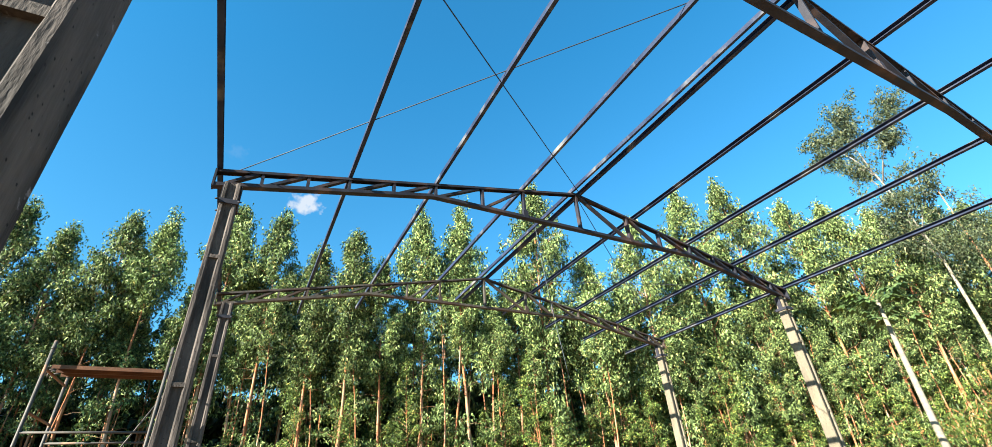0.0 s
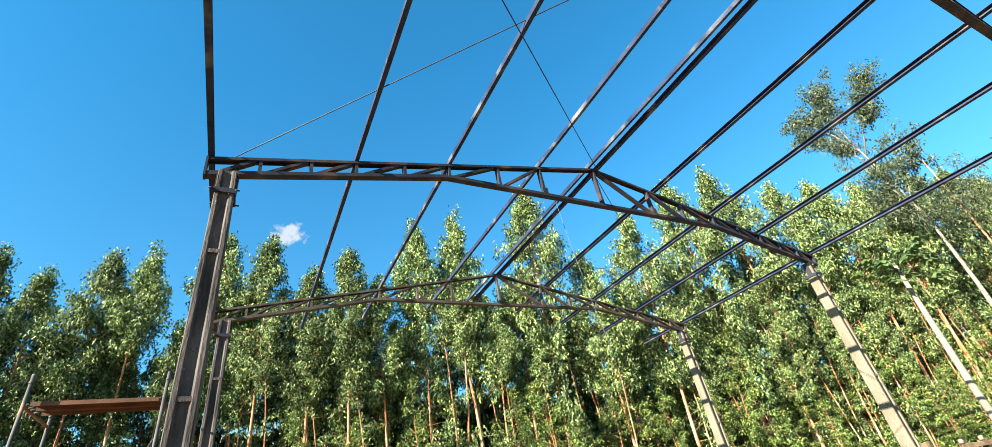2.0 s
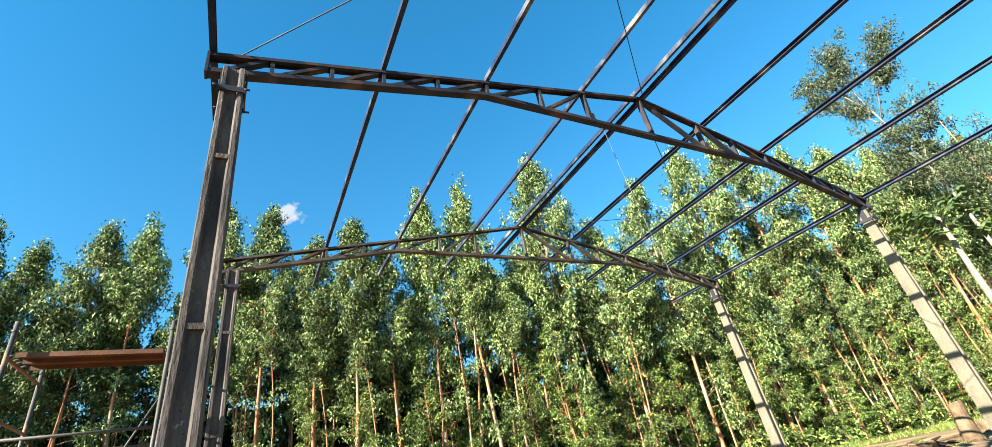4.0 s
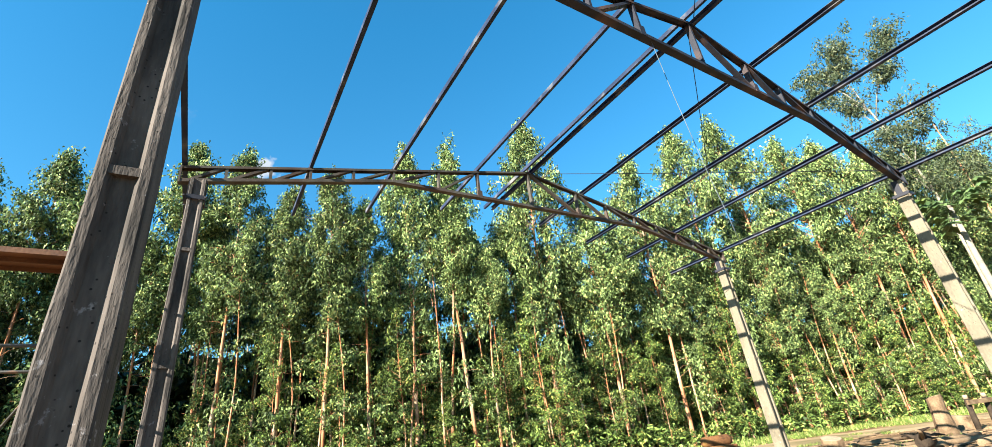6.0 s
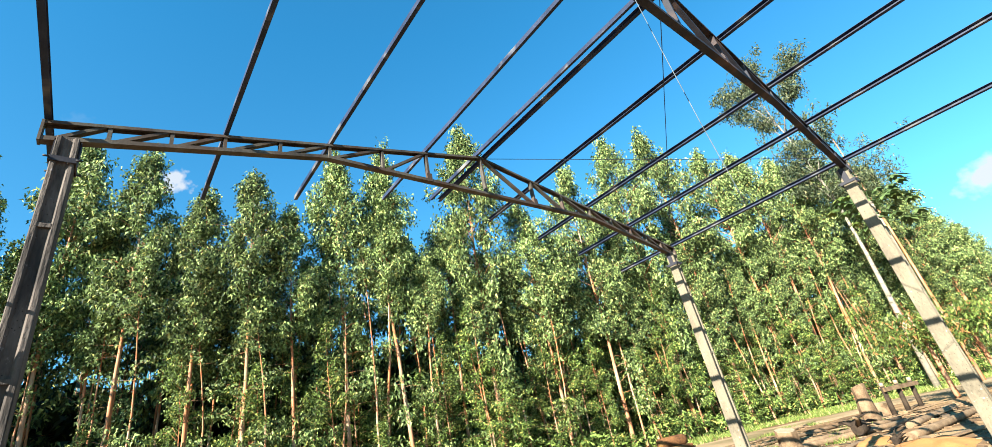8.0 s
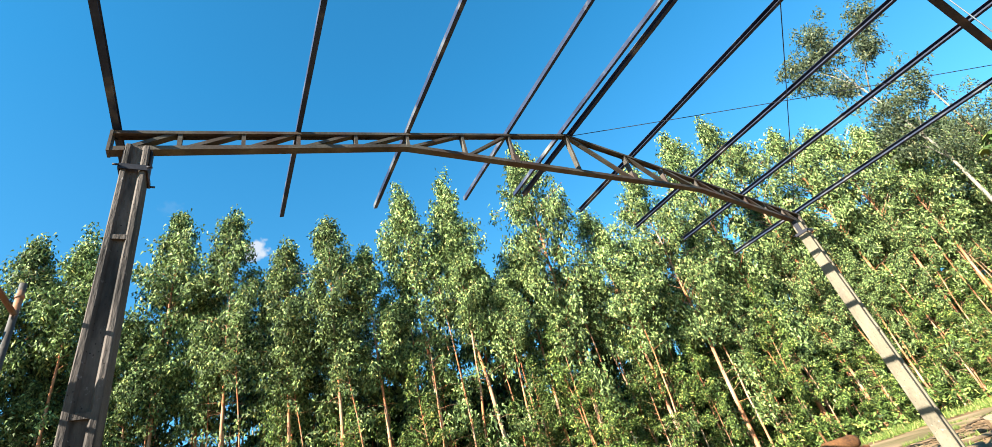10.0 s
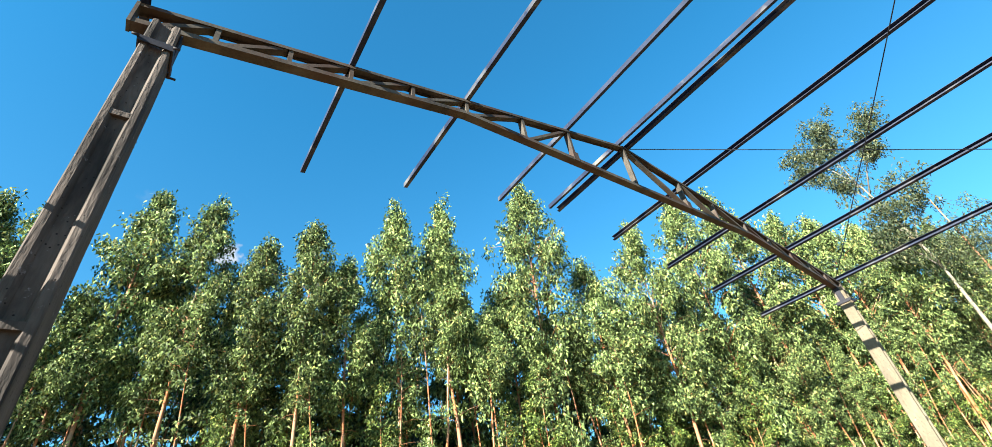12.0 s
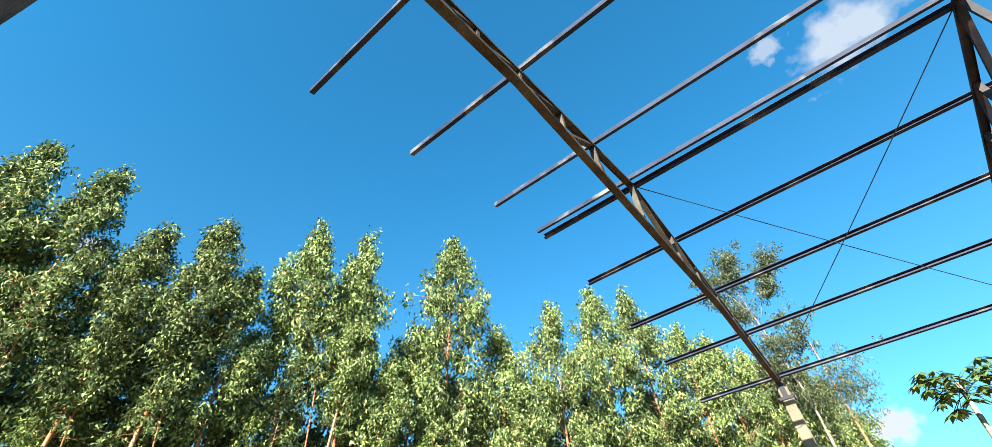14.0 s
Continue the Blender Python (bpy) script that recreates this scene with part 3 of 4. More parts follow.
def eucalyptus(seed, base=0.36, radius=1.7, clusters=330, per=15, length=0.29, width=0.105, h=20.0, mat=LEAF, low_twigs=16, thick=0.088, nb=74, simple=False, spread=(0.21, 0.21, 0.24)):
    """A slim plantation eucalyptus, 20 m tall: bare lower trunk, narrow drooping crown."""
    rng = np.random.default_rng(seed)
    V, Fc = [], []

    def add(pts, rs, sides):
        v, f = tube_arrays(pts, rs, sides)
        o = len(V)
        V.extend(v)
        Fc.extend([tuple(i + o for i in q) for q in f])
    zs = np.linspace(-0.3, h * 0.97, 12)
    bend = rng.normal(0, 0.16, 2)
    ph = rng.uniform(0, 6, 2)
    axis = np.stack([bend[0] * np.sin(zs / 5 + ph[0]) + rng.normal(0, 0.02, 12), bend[1] * np.sin(zs / 4 + ph[1]) + rng.normal(0, 0.02, 12), zs], 1)
    axis[:, :2] -= axis[0, :2]
    add(axis, [thick * (1 - 0.9 * max(z, 0) / h) + (0.04 if z < 0.2 else 0) for z in zs], 7)

    def on_axis(z):
        return np.array([np.interp(z, zs, axis[:, 0]), np.interp(z, zs, axis[:, 1]), z])
    cents = []
    for i in range(nb):
        u = (i + rng.uniform(0, 1)) / nb
        z = h * (base + (0.99 - base) * u)
        env = radius * min(1, 0.07 + (0.165 if base > 0.1 else 0.09) * (1 - u) * h * (1 - base)) * min(1, 0.45 + u * 2.6) * rng.uniform(0.72, 1.06)
        w = rng.uniform(0, math.tau)
        out = np.array([math.cos(w), math.sin(w), 0])
        p0 = on_axis(min(z, h * 0.96))
        p1 = p0 + out * env * 0.5 + np.array([0, 0, env * 0.5])
        p2 = p0 + out * env + np.array([0, 0, env * 0.55])
        add([p0, p1, p2], [0.022, 0.014, 0.006], 3)
        k = max(2, int(clusters / nb * (0.35 + 1.1 * env / radius) + rng.uniform(0, 1)))
        for _ in range(k):
            a = rng.uniform(0.3, 1.06)
            q = (p0 * (1 - a) ** 2 + 2 * p1 * a * (1 - a) + p2 * a * a) + rng.normal(0, 0.14, 3)
            q[2] -= rng.uniform(0, 0.45)
            cents.append(q)
    top = on_axis(h * 0.96)
    for _ in range(14):
        cents.append(top + rng.normal(0, 1, 3) * np.array([0.15, 0.15, 0.45]) + np.array([0, 0, 0.15]))
    for _ in range(low_twigs):
        z = h * rng.uniform(0.10, base + 0.05)
        w = rng.uniform(0, math.tau)
        ln = rng.uniform(0.5, 1.6)
        p0 = on_axis(z)
        p2 = p0 + np.array([math.cos(w) * ln, math.sin(w) * ln, ln * rng.uniform(-0.2, 0.5)])
        add([p0, (p0 + p2) / 2 + np.array([0, 0, 0.08]), p2], [0.014, 0.010, 0.004], 3)
        if rng.uniform() < 0.75:
            for _ in range(3):
                cents.append(p2 + rng.normal(0, 0.22, 3))
    trunk = mesh_np("trunk", np.array(V), np.array(Fc), BARK, True)
    v, f = leaf_arrays(rng, cents, per, spread, length, width, simple=simple)
    crown = mesh_np("crown", v, f, mat)
    return trunk, crown


def plant(kind_meshes, x, y, h, turn, label, group, lean=(0, 0), wide=1.0, name="eucalyptus_tree"):
    t = thing(name, label, "tree", group, (x, y, ground_z(x, y)))
    t.rotation_euler = (lean[0], lean[1], turn)
    t.scale = (wide * (0.5 + 0.5 * h / 20), wide * (0.5 + 0.5 * h / 20), h / 20)
    for nm, me in zip(("trunk", "crown"), kind_meshes):
        o = new(nm, me)
        o.parent = t
    return t


FRONT = [eucalyptus(s, b, r, c, 32, 0.21, 0.080, thick=0.112, low_twigs=13, simple=True, spread=(0.17, 0.17, 0.25)) for s, b, r, c in ((1, 0.55, 1.85, 430), (2, 0.50, 1.95, 470), (3, 0.60, 1.75, 400), (4, 0.53, 2.05, 450), (5, 0.64, 1.8, 380))]
FULL = [eucalyptus(s, b, r, 560, 26, 0.22, 0.085, thick=0.12, low_twigs=14, nb=84, simple=True, spread=(0.18, 0.18, 0.26)) for s, b, r in ((31, 0.40, 2.4), (32, 0.46, 2.3), (33, 0.34, 2.5))]
BACK = [eucalyptus(s, b, r, 160, 9, 0.40, 0.15, low_twigs=5, nb=22, simple=True, thick=0.10) for s, b, r in ((11, 0.52, 2.0), (12, 0.58, 1.9), (13, 0.42, 2.0), (14, 0.10, 2.1), (15, 0.05, 2.1))]
# The first two fillers have the interior shade in their leaf colour.
FILL = [eucalyptus(s, 0.03, 2.6, 130, 10, 0.70, 0.34, low_twigs=0, thick=0.05, nb=22, simple=True, mat=m) for s, m in ((41, SHADED_LEAF), (42, SHADED_LEAF), (43, SHRUB), (44, SHRUB))]
SLIM = [eucalyptus(s, b, 1.2, 80, 14, 0.28, 0.10, thick=0.078, low_twigs=7, nb=26, simple=True) for s, b in ((61, 0.66), (62, 0.74), (63, 0.70))]
LOW = [eucalyptus(s, 0.05, r, 300, 12, 0.28, 0.105, low_twigs=0, thick=0.06, nb=34, simple=True, mat=m) for s, r, m in ((21, 2.0, SHRUB), (22, 2.3, SHRUB))]
EUC = "slender eucalyptus with pale trunk and drooping green crown"
SAP = "young bushy eucalyptus sapling leafy down to the ground"
trng = random.Random(5)

FAR_TREES = []


def far_tree(meshes, x, y, h, turn, wide=1.0):
    FAR_TREES.append((meshes, x, y, h, turn, wide))


def build_far_woods():
    """The inner rows of the plantation and the unseen shading trees at the left, too many to tell apart."""
    V, T, M, at = [], [], [], 0
    for meshes, x, y, h, turn, wide in FAR_TREES:
        k = wide * (0.5 + 0.5 * h / 20)
        c, sn = math.cos(turn), math.sin(turn)
        for slot, me in enumerate(meshes):
            co = np.empty(len(me.vertices) * 3, np.float32)
            me.vertices.foreach_get("co", co)
            co = co.reshape(-1, 3)
            V.append(np.stack([x + k * (co[:, 0] * c - co[:, 1] * sn), y + k * (co[:, 0] * sn + co[:, 1] * c), ground_z(x, y) + co[:, 2] * h / 20], 1))
            f = np.empty(len(me.loops), np.int32)
            me.loops.foreach_get("vertex_index", f)
            if len(f) == 4 * len(me.polygons):
                f = f.reshape(-1, 4)
                f = np.concatenate([f[:, [0, 1, 2]], f[:, [0, 2, 3]]])
            else:
                f = f.reshape(-1, 3)
            T.append(f + at)
            M.append(np.full(len(f), slot, np.int32))
            at += len(co)
    me = mesh_np("far_woods", np.concatenate(V), np.concatenate(T), BARK)
    me.materials.append(LEAF)
    me.polygons.foreach_set("material_index", np.concatenate(M))
    tagged(new("far_woods", me), "deep rows of slender eucalyptus behind the plantation edge, with unseen shading trees at the left", "woods", kind="stuff")


# crown tops along the edge of the plantation: x, y, top height above the datum
TOPS = [(-26, 35, 20.4), (-22.5, 34.2, 21.2), (-18.6, 33.0, 19.8), (-13.9, 31.7, 20.9), (-10.9, 30.9, 19.3), (-8.0, 30.1, 20.5), (-5.3, 29.4, 20.1), (-1.4, 28.2, 22.1), (1.1, 26.8, 20.9),
        (3.9, 25.2, 17.6), (6.1, 24.0, 18.6), (8.2, 23.4, 16.5), (10.6, 22.8, 20.4), (13.7, 21.9, 21.6), (18.3, 20.5, 23.6), (22.2, 19.4, 17.4), (26.0, 18.2, 20.6), (31.0, 16.7, 23.7),
        (35.3, 15.2, 25.0), (40.2, 13.6, 23.0), (44.0, 12.4, 23.2), (48.3, 11.0, 22.5), (52.0, 9.9, 22.6), (56.0, 8.7, 23.8), (60.0, 7.5, 24.2), (64.0, 6.4, 22.9), (67.5, 5.4, 20.0), (70.5, 4.6, 17.5), (74, 3.6, 16)]
for x, y, top in TOPS:
    plant(FRONT[trng.randrange(5)] if x < 14 else FULL[trng.randrange(3)], x, y, top - ground_z(x, y), trng.uniform(0, 6.28), EUC, "plantation trees", (trng.uniform(-.02, .02), trng.uniform(-.02, .02)), 1.12)
s = 1.0
while s < LINE_LENGTH - 2:
    p, o = line_at(s)
    q = p + o * trng.uniform(-1.6, 0.8)
    if min((q - Vector(t[:2])).length for t in TOPS) > 1.0:
        near = min(TOPS, key=lambda t: (q - Vector(t[:2])).length)
        h = min(trng.uniform(11.0, 16.5), near[2] - 4.5)
        plant(FRONT[trng.randrange(5)] if q.x < 14 or trng.random() < 0.5 else FULL[trng.randrange(3)], q.x, q.y, h, trng.uniform(0, 6.28), EUC, "plantation trees", (trng.uniform(-.04, .04), trng.uniform(-.04, .04)))
    s += trng.uniform(1.8, 2.7)
for row, off in enumerate((-3.4, -6.2, -9.2)):
    s = trng.uniform(0, 2)
    while s < LINE_LENGTH - 2:
        p, o = line_at(s)
        q = p + o * (off + trng.uniform(-0.6, 0.6))
        near = min(TOPS, key=lambda t: (q - Vector(t[:2])).length)
        h = min(trng.uniform(14.5, 18.5), near[2] - 4.5) + row * 0.1
        if row < 1:
            plant(BACK[trng.randrange(3)], q.x, q.y, h, trng.uniform(0, 6.28), EUC, "plantation trees", (trng.uniform(-.03, .03), trng.uniform(-.03, .03)))
        else:
            far_tree(BACK[trng.randrange(3) if row < 2 else 2 + trng.randrange(3)], q.x, q.y, h, trng.uniform(0, 6.28))
        s += trng.uniform(2.0, 3.0) + row * 0.35
s = 2.0
while s < LINE_LENGTH - 2:
    p, o = line_at(s)
    q = p + o * trng.choice((trng.uniform(0.2, 0.9), trng.uniform(-4.5, -1.0), trng.uniform(-9, -5)))
    h = trng.uniform(2.5, 6.0) if q.x < 5 else trng.uniform(3.0, 9.5)
    plant(LOW[trng.randrange(2)], q.x, q.y, h, trng.uniform(0, 6.28), SAP, "young trees", wide=trng.uniform(0.75, 1.05), name="eucalyptus_sapling")
    s += trng.uniform(2.4, 4.2) if q.x < 5 else trng.uniform(0.9, 1.9)
s = 0.0
while s < 74:
    p, o = line_at(s + 56.0)
    q = p + o * trng.uniform(-3.0, -0.5)
    plant(LOW[trng.randrange(2)], q.x, q.y, trng.uniform(4.0, 9.5) if q.x < 24 else trng.uniform(6.0, 12.5), trng.uniform(0, 6.28), SAP, "young trees", wide=trng.uniform(0.8, 1.15), name="eucalyptus_sapling")
    s += trng.uniform(1.3, 2.4)
s = 0.0
while s < 48:
    p, o = line_at(s + 48.0)
    q = p + o * trng.uniform(-1.6, 0.7)
    plant(LOW[trng.randrange(2)], q.x, q.y, trng.uniform(5.0, 11.0), trng.uniform(0, 6.28), SAP, "young trees", wide=trng.uniform(0.75, 1.05), name="eucalyptus_sapling")
    s += trng.uniform(1.2, 2.2)

# Unseen trees added far left to keep the sun off the left edge.
for i in range(26):
    x, y = -36.0 - (i % 4) * 4.5 + trng.uniform(-1, 1), 8.0 + (i // 4) * 3.3 + trng.uniform(-0.8, 0.8)
    far_tree(BACK[3 + i % 2], x, y, trng.uniform(18, 21), trng.uniform(0, 6.28), 1.15)
# A nearer block, also added out of view to block the low sun.
for i in range(22):
    x, y = -20.5 - (i % 4) * 3.6 + trng.uniform(-0.8, 0.8), 22.5 + (i // 4) * 2.3 + trng.uniform(-0.6, 0.6)
    plant(BACK[3 + i % 2], x, y, trng.uniform(17, 20), trng.uniform(0, 6.28), EUC, "plantation trees")
for x, y, h in ((2.6, 39.0, 18.0), (2.2, 35.0, 16.5), (3.6, 43.5, 19.0), (4.6, 38.0, 17.0)):
    far_tree(BACK[4], x, y, h, trng.uniform(0, 6.28), 1.2)
s = 24.0
while s < LINE_LENGTH - 20:
    p, o = line_at(s)
    q = p + o * trng.uniform(-1.2, 0.9)
    plant(SLIM[trng.randrange(3)], q.x, q.y, trng.uniform(10.0, 15.0), trng.uniform(0, 6.28), "thin young eucalyptus with a bare reddish trunk", "plantation trees", (trng.uniform(-.05, .05), trng.uniform(-.05, .05)))
    s += trng.uniform(0.8, 2.6)
for i in range(24):
    p, o = line_at(22.0 + i * 2.4)
    q = p + o * (-15.0 + trng.uniform(-1.2, 1.2))
    far_tree(BACK[3 + i % 2], q.x, q.y, trng.uniform(14.5, 16.5), trng.uniform(0, 6.28), 1.2)
# Fillers close the inner gaps; up to x 16 their leaves are shade-dark.
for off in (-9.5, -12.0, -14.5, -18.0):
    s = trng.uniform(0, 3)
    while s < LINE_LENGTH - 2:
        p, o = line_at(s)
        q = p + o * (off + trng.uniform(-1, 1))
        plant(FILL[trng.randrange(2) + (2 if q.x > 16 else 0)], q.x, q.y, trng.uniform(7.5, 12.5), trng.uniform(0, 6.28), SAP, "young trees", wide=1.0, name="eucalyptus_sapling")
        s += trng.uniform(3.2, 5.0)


build_far_woods()


# ---- undergrowth and grass ----
def build_undergrowth():
    rng = np.random.default_rng(31)
    cents = []
    for _ in range(4200):
        p, o = line_at(float(rng.uniform(1, LINE_LENGTH - 2)))
        d = float(rng.choice([rng.uniform(-1.5, 1.6), rng.uniform(-16, -1)]))
        q = p + o * d
        z = rng.uniform(0.1, 1.0) * (0.5 + 1.1 * (0.5 + noise.noise((q.x * 0.3, q.y * 0.3, 1)))) * (2.4 if d < -1 else 1.1)
        cents.append((q.x, q.y, ground_z(q.x, q.y) + z + 0.1))
    v, f = leaf_arrays(rng, cents, 13, (0.34, 0.34, 0.22), 0.30, 0.11, 0.2, True)
    # Deep filler leaves, their colour darkened to stand for the shaded interior.
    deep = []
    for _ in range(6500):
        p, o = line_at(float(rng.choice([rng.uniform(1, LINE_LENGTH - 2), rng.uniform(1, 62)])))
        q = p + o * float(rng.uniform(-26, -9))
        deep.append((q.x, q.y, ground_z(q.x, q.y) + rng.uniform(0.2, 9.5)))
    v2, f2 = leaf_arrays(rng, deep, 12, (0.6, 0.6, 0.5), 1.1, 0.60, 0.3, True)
    ob = new("undergrowth", mesh_np("undergrowth", v2, f2, SHADED_LEAF))
    tagged(ob, "tangled thicket deep inside the plantation, shade put into its leaf colour", "undergrowth", kind="stuff")
    ob = new("undergrowth", mesh_np("undergrowth", v, f, SHRUB))
    tagged(ob, "dense green undergrowth along the plantation edge", "undergrowth", kind="stuff")
    n = 60000
    v = np.empty((n, 3, 3))
    for i in range(n):
        p, o = line_at(float(rng.uniform(36, 112)))
        q = p + o * float(rng.uniform(-1.0, 5.0 + 2.2 * noise.noise((p.x * 0.2, p.y * 0.2, 7))))
        if noise.noise((q.x * 0.5, q.y * 0.5, 3)) < rng.uniform(-0.5, 0.25):
            q = p + o * float(rng.uniform(-2.0, 0.6))
        z = ground_z(q.x, q.y)
        w, hh = rng.uniform(0, 6.28), rng.uniform(0.06, 0.24) * (1.5 if noise.noise((q.x, q.y, 5)) > 0.1 else 0.8)
        c, sn = math.cos(w) * 0.03, math.sin(w) * 0.03
        v[i] = ((q.x - c, q.y - sn, z), (q.x + c, q.y + sn, z), (q.x + rng.normal(0, 0.1), q.y + rng.normal(0, 0.1), z + hh))
    ob = new("grass", mesh_np("grass", v.reshape(-1, 3), np.arange(3 * n).reshape(-1, 3), GRASS))
    tagged(ob, "ragged green grass verge between road and trees", "grass", kind="stuff")


build_undergrowth()


# ---- single trees and plants ----
def build_tall_tree():
    """The tall open-crowned eucalyptus that stands above the rest."""
    x, y = 45.0, 6.9
    t = thing("tall_tree", "tall old eucalyptus with open ragged crown above the plantation", "tree", at=(x, y, ground_z(x, y)))
    rng = np.random.default_rng(77)
    axis = [(0.0, 0.1, -0.3), (0.0, 0.0, 4), (0.1, -0.2, 10), (0.2, -0.2, 15), (0.1, 0.2, 19), (0.0, 0.7, 23)]
    part("trunk", rod(bmesh.new(), axis, [0.23, 0.20, 0.13, 0.09, 0.07, 0.05], 8), PAPAYA_BARK, t, "pale smooth trunk")
    cents = []
    limbs = [((0.1, 0.6, 22), (0.1, -1.2, 25.5), (0.2, -2.7, 28.6), 80, 0.50), ((0.0, 0.7, 22.5), (0.2, 1.2, 27), (0.0, 0.5, 30.6), 80, 0.60), ((0.0, 0.7, 23), (-0.3, 2.4, 27.0), (-0.2, 3.8, 29.0), 46, 0.55),
             ((0.0, 0.8, 23), (0.3, 2.6, 25.6), (0.2, 4.2, 27.2), 34, 0.45), ((0.0, 0.6, 21), (0.2, 1.6, 23.4), (0.1, 1.8, 24.6), 30, 0.5), ((0.1, 0.0, 17), (0.6, -1.2, 19.6), (0.2, -1.6, 22.0), 46, 0.75),
             ((0.1, 0.0, 16.5), (-0.5, 0.6, 19.0), (0.0, 0.6, 21.0), 46, 0.75), ((0.2, -0.2, 14.5), (0.4, 0.8, 17.0), (0.2, 1.4, 18.6), 36, 0.7)]
    for a, b, c, many, g in limbs:
        a, b, c = Vector(a), Vector(b), Vector(c)
        part("limb", rod(bmesh.new(), (a, a.lerp(b, 0.5) + Vector((0, 0, 0.3)), b, c), [0.06, 0.045, 0.03, 0.015], 6), PALE_BARK, t)
        for k in range(int(many * 1.5)):
            u = rng.uniform(0.4, 1.03)
            p = a.lerp(b, u * 2) if u < 0.5 else b.lerp(c, u * 2 - 1)
            cents.append(np.array(p) + rng.normal(0, g, 3) * np.array([1, 1, 0.9]))
    v, f = leaf_arrays(rng, cents, 26, (0.26, 0.26, 0.24), 0.27, 0.105, 0.6, True)
    o = new("crown", mesh_np("crown", v, f, LEAF_FAR))
    o.parent = t


def papaya_leaf(bm, c, out, size, rng):
    """A lobed, drooping papaya leaf on its stalk end."""
    out = Vector(out).normalized()
    side = out.cross(Vector((0, 0, 1))).normalized()
    for k in range(7):
        w = -1.9 + k * 3.8 / 6
        d = (out * math.cos(w) + side * math.sin(w)) + Vector((0, 0, -0.35 - 0.15 * abs(w)))
        ln = size * (1.0 - 0.18 * abs(w)) * rng.uniform(0.85, 1.1)
        e = d.cross(Vector((0, 0, 1))).normalized() * size * 0.17
        m = Vector(c) + d * ln * 0.55
        bm.faces.new([bm.verts.new(p) for p in (Vector(c), m + e, Vector(c) + d * ln + Vector((0, 0, -0.1 * ln)), m - e)])


def build_papaya(x, y, h):
    t = thing("papaya_tree", "papaya tree with lobed leaves on a bare pale trunk", "tree", at=(x, y, ground_z(x, y)))
    rng = random.Random(4)
    part("trunk", rod(bmesh.new(), ((-0.02, 0.06, -0.2), (0.0, 0.10, h * 0.4), (0.03, 0.06, h * 0.75), (0, 0, h)), [0.105, 0.092, 0.075, 0.05], 10), PAPAYA_BARK, t)
    for i in range(46):
        w, up = rng.uniform(0, 6.28), rng.uniform(-0.75, 1.1)
        d = Vector((math.cos(w), math.sin(w), up)).normalized()
        ln = rng.uniform(0.45, 1.05)
        base = Vector((0, 0, h - rng.uniform(0, 0.35)))
        tip = base + d * ln
        stalk = part("leaf_stalk", rod(bmesh.new(), (base, base.lerp(tip, 0.5) + Vector((0, 0, 0.06)), tip), 0.010, 4), PAPAYA_LEAF, t)
        bm = bmesh.new()
        papaya_leaf(bm, tip, (d.x, d.y, 0), rng.uniform(0.30, 0.46), rng)
        part("leaf_blade", bm, AUTUMN if i % 7 == 0 else PAPAYA_LEAF, stalk)


def build_banana(x, y, z):
    t = thing("banana_plant", "banana plant with broad arching green leaves", "plant", at=(x, y, z))
    rng = random.Random(9)
    t.scale = (1.0, 1.0, 1.2)
    part("stem", rod(bmesh.new(), ((0, 0, -0.1), (0.03, 0, 0.9), (0, 0.02, 1.7)), [0.14, 0.11, 0.07], 8), BROAD, t)
    for i in range(14):
        w = i * 2.4 + rng.uniform(-0.3, 0.3)
        o = Vector((math.cos(w), math.sin(w), 0))
        side = Vector((-o.y, o.x, 0))
        ln, rise = rng.uniform(1.3, 1.9), rng.uniform(0.3, 1.4)
        bm = bmesh.new()
        rows = []
        for k in range(8):
            u = k / 7
            c = Vector((0, 0, 1.6)) + o * ln * u + Vector((0, 0, rise * math.sin(u * 2.4)))
            wd = 0.19 * math.sin(math.pi * min(1, 0.06 + u * 0.94)) + 0.01
            rows.append([bm.verts.new(c + side * wd + Vector((0, 0, -0.05))), bm.verts.new(c), bm.verts.new(c - side * wd + Vector((0, 0, -0.05)))])
        for a, b in zip(rows, rows[1:]):
            for j in (0, 1):
                bm.faces.new((a[j], a[j + 1], b[j + 1], b[j]))
        part("leaf", bm, BROAD, t)


def build_yellow_tree(x, y, h, name, label, mat, seed, spread, many=85, tall=0.11):
    t = thing(name, label, "tree", at=(x, y, ground_z(x, y)))
    rng = np.random.default_rng(seed)
    part("trunk", rod(bmesh.new(), ((0, 0, -0.2), (0.1, 0, h * 0.5), (0, 0.1, h * 0.9)), [0.12, 0.08, 0.03], 7), BARK, t)
    cents = [np.array([0, 0, h * 0.72]) + rng.normal(0, 1, 3) * np.array([spread, spread, h * tall]) for _ in range(many)]
    v, f = leaf_arrays(rng, cents, 22, (0.22, 0.22, 0.18), 0.24, 0.07, 0.6)
    o = new("crown", mesh_np("crown", v, f, mat))
    o.parent = t


build_tall_tree()
build_papaya(18.4, 1.08, 6.15)
build_banana(15.6, -3.35, ground_z(15.6, -3.35))
build_yellow_tree(45.0, 4.6, 21.5, "spreading_tree", "grey-green spreading tree with an open crown", LEAF_FAR, 54, 1.25, 230, 0.055)
build_yellow_tree(29.5, 3.6, 4.0, "autumn_bush", "leafy bush with yellow and rust coloured leaves", AUTUMN, 51, 0.85)
build_yellow_tree(31.5, 2.2, 4.2, "autumn_bush", "leafy bush with yellow and rust coloured leaves", AUTUMN, 52, 0.8)
build_yellow_tree(31.0, 0.4, 4.0, "green_bush", "low green bush growing behind the sand heap", SHRUB, 53, 1.1)


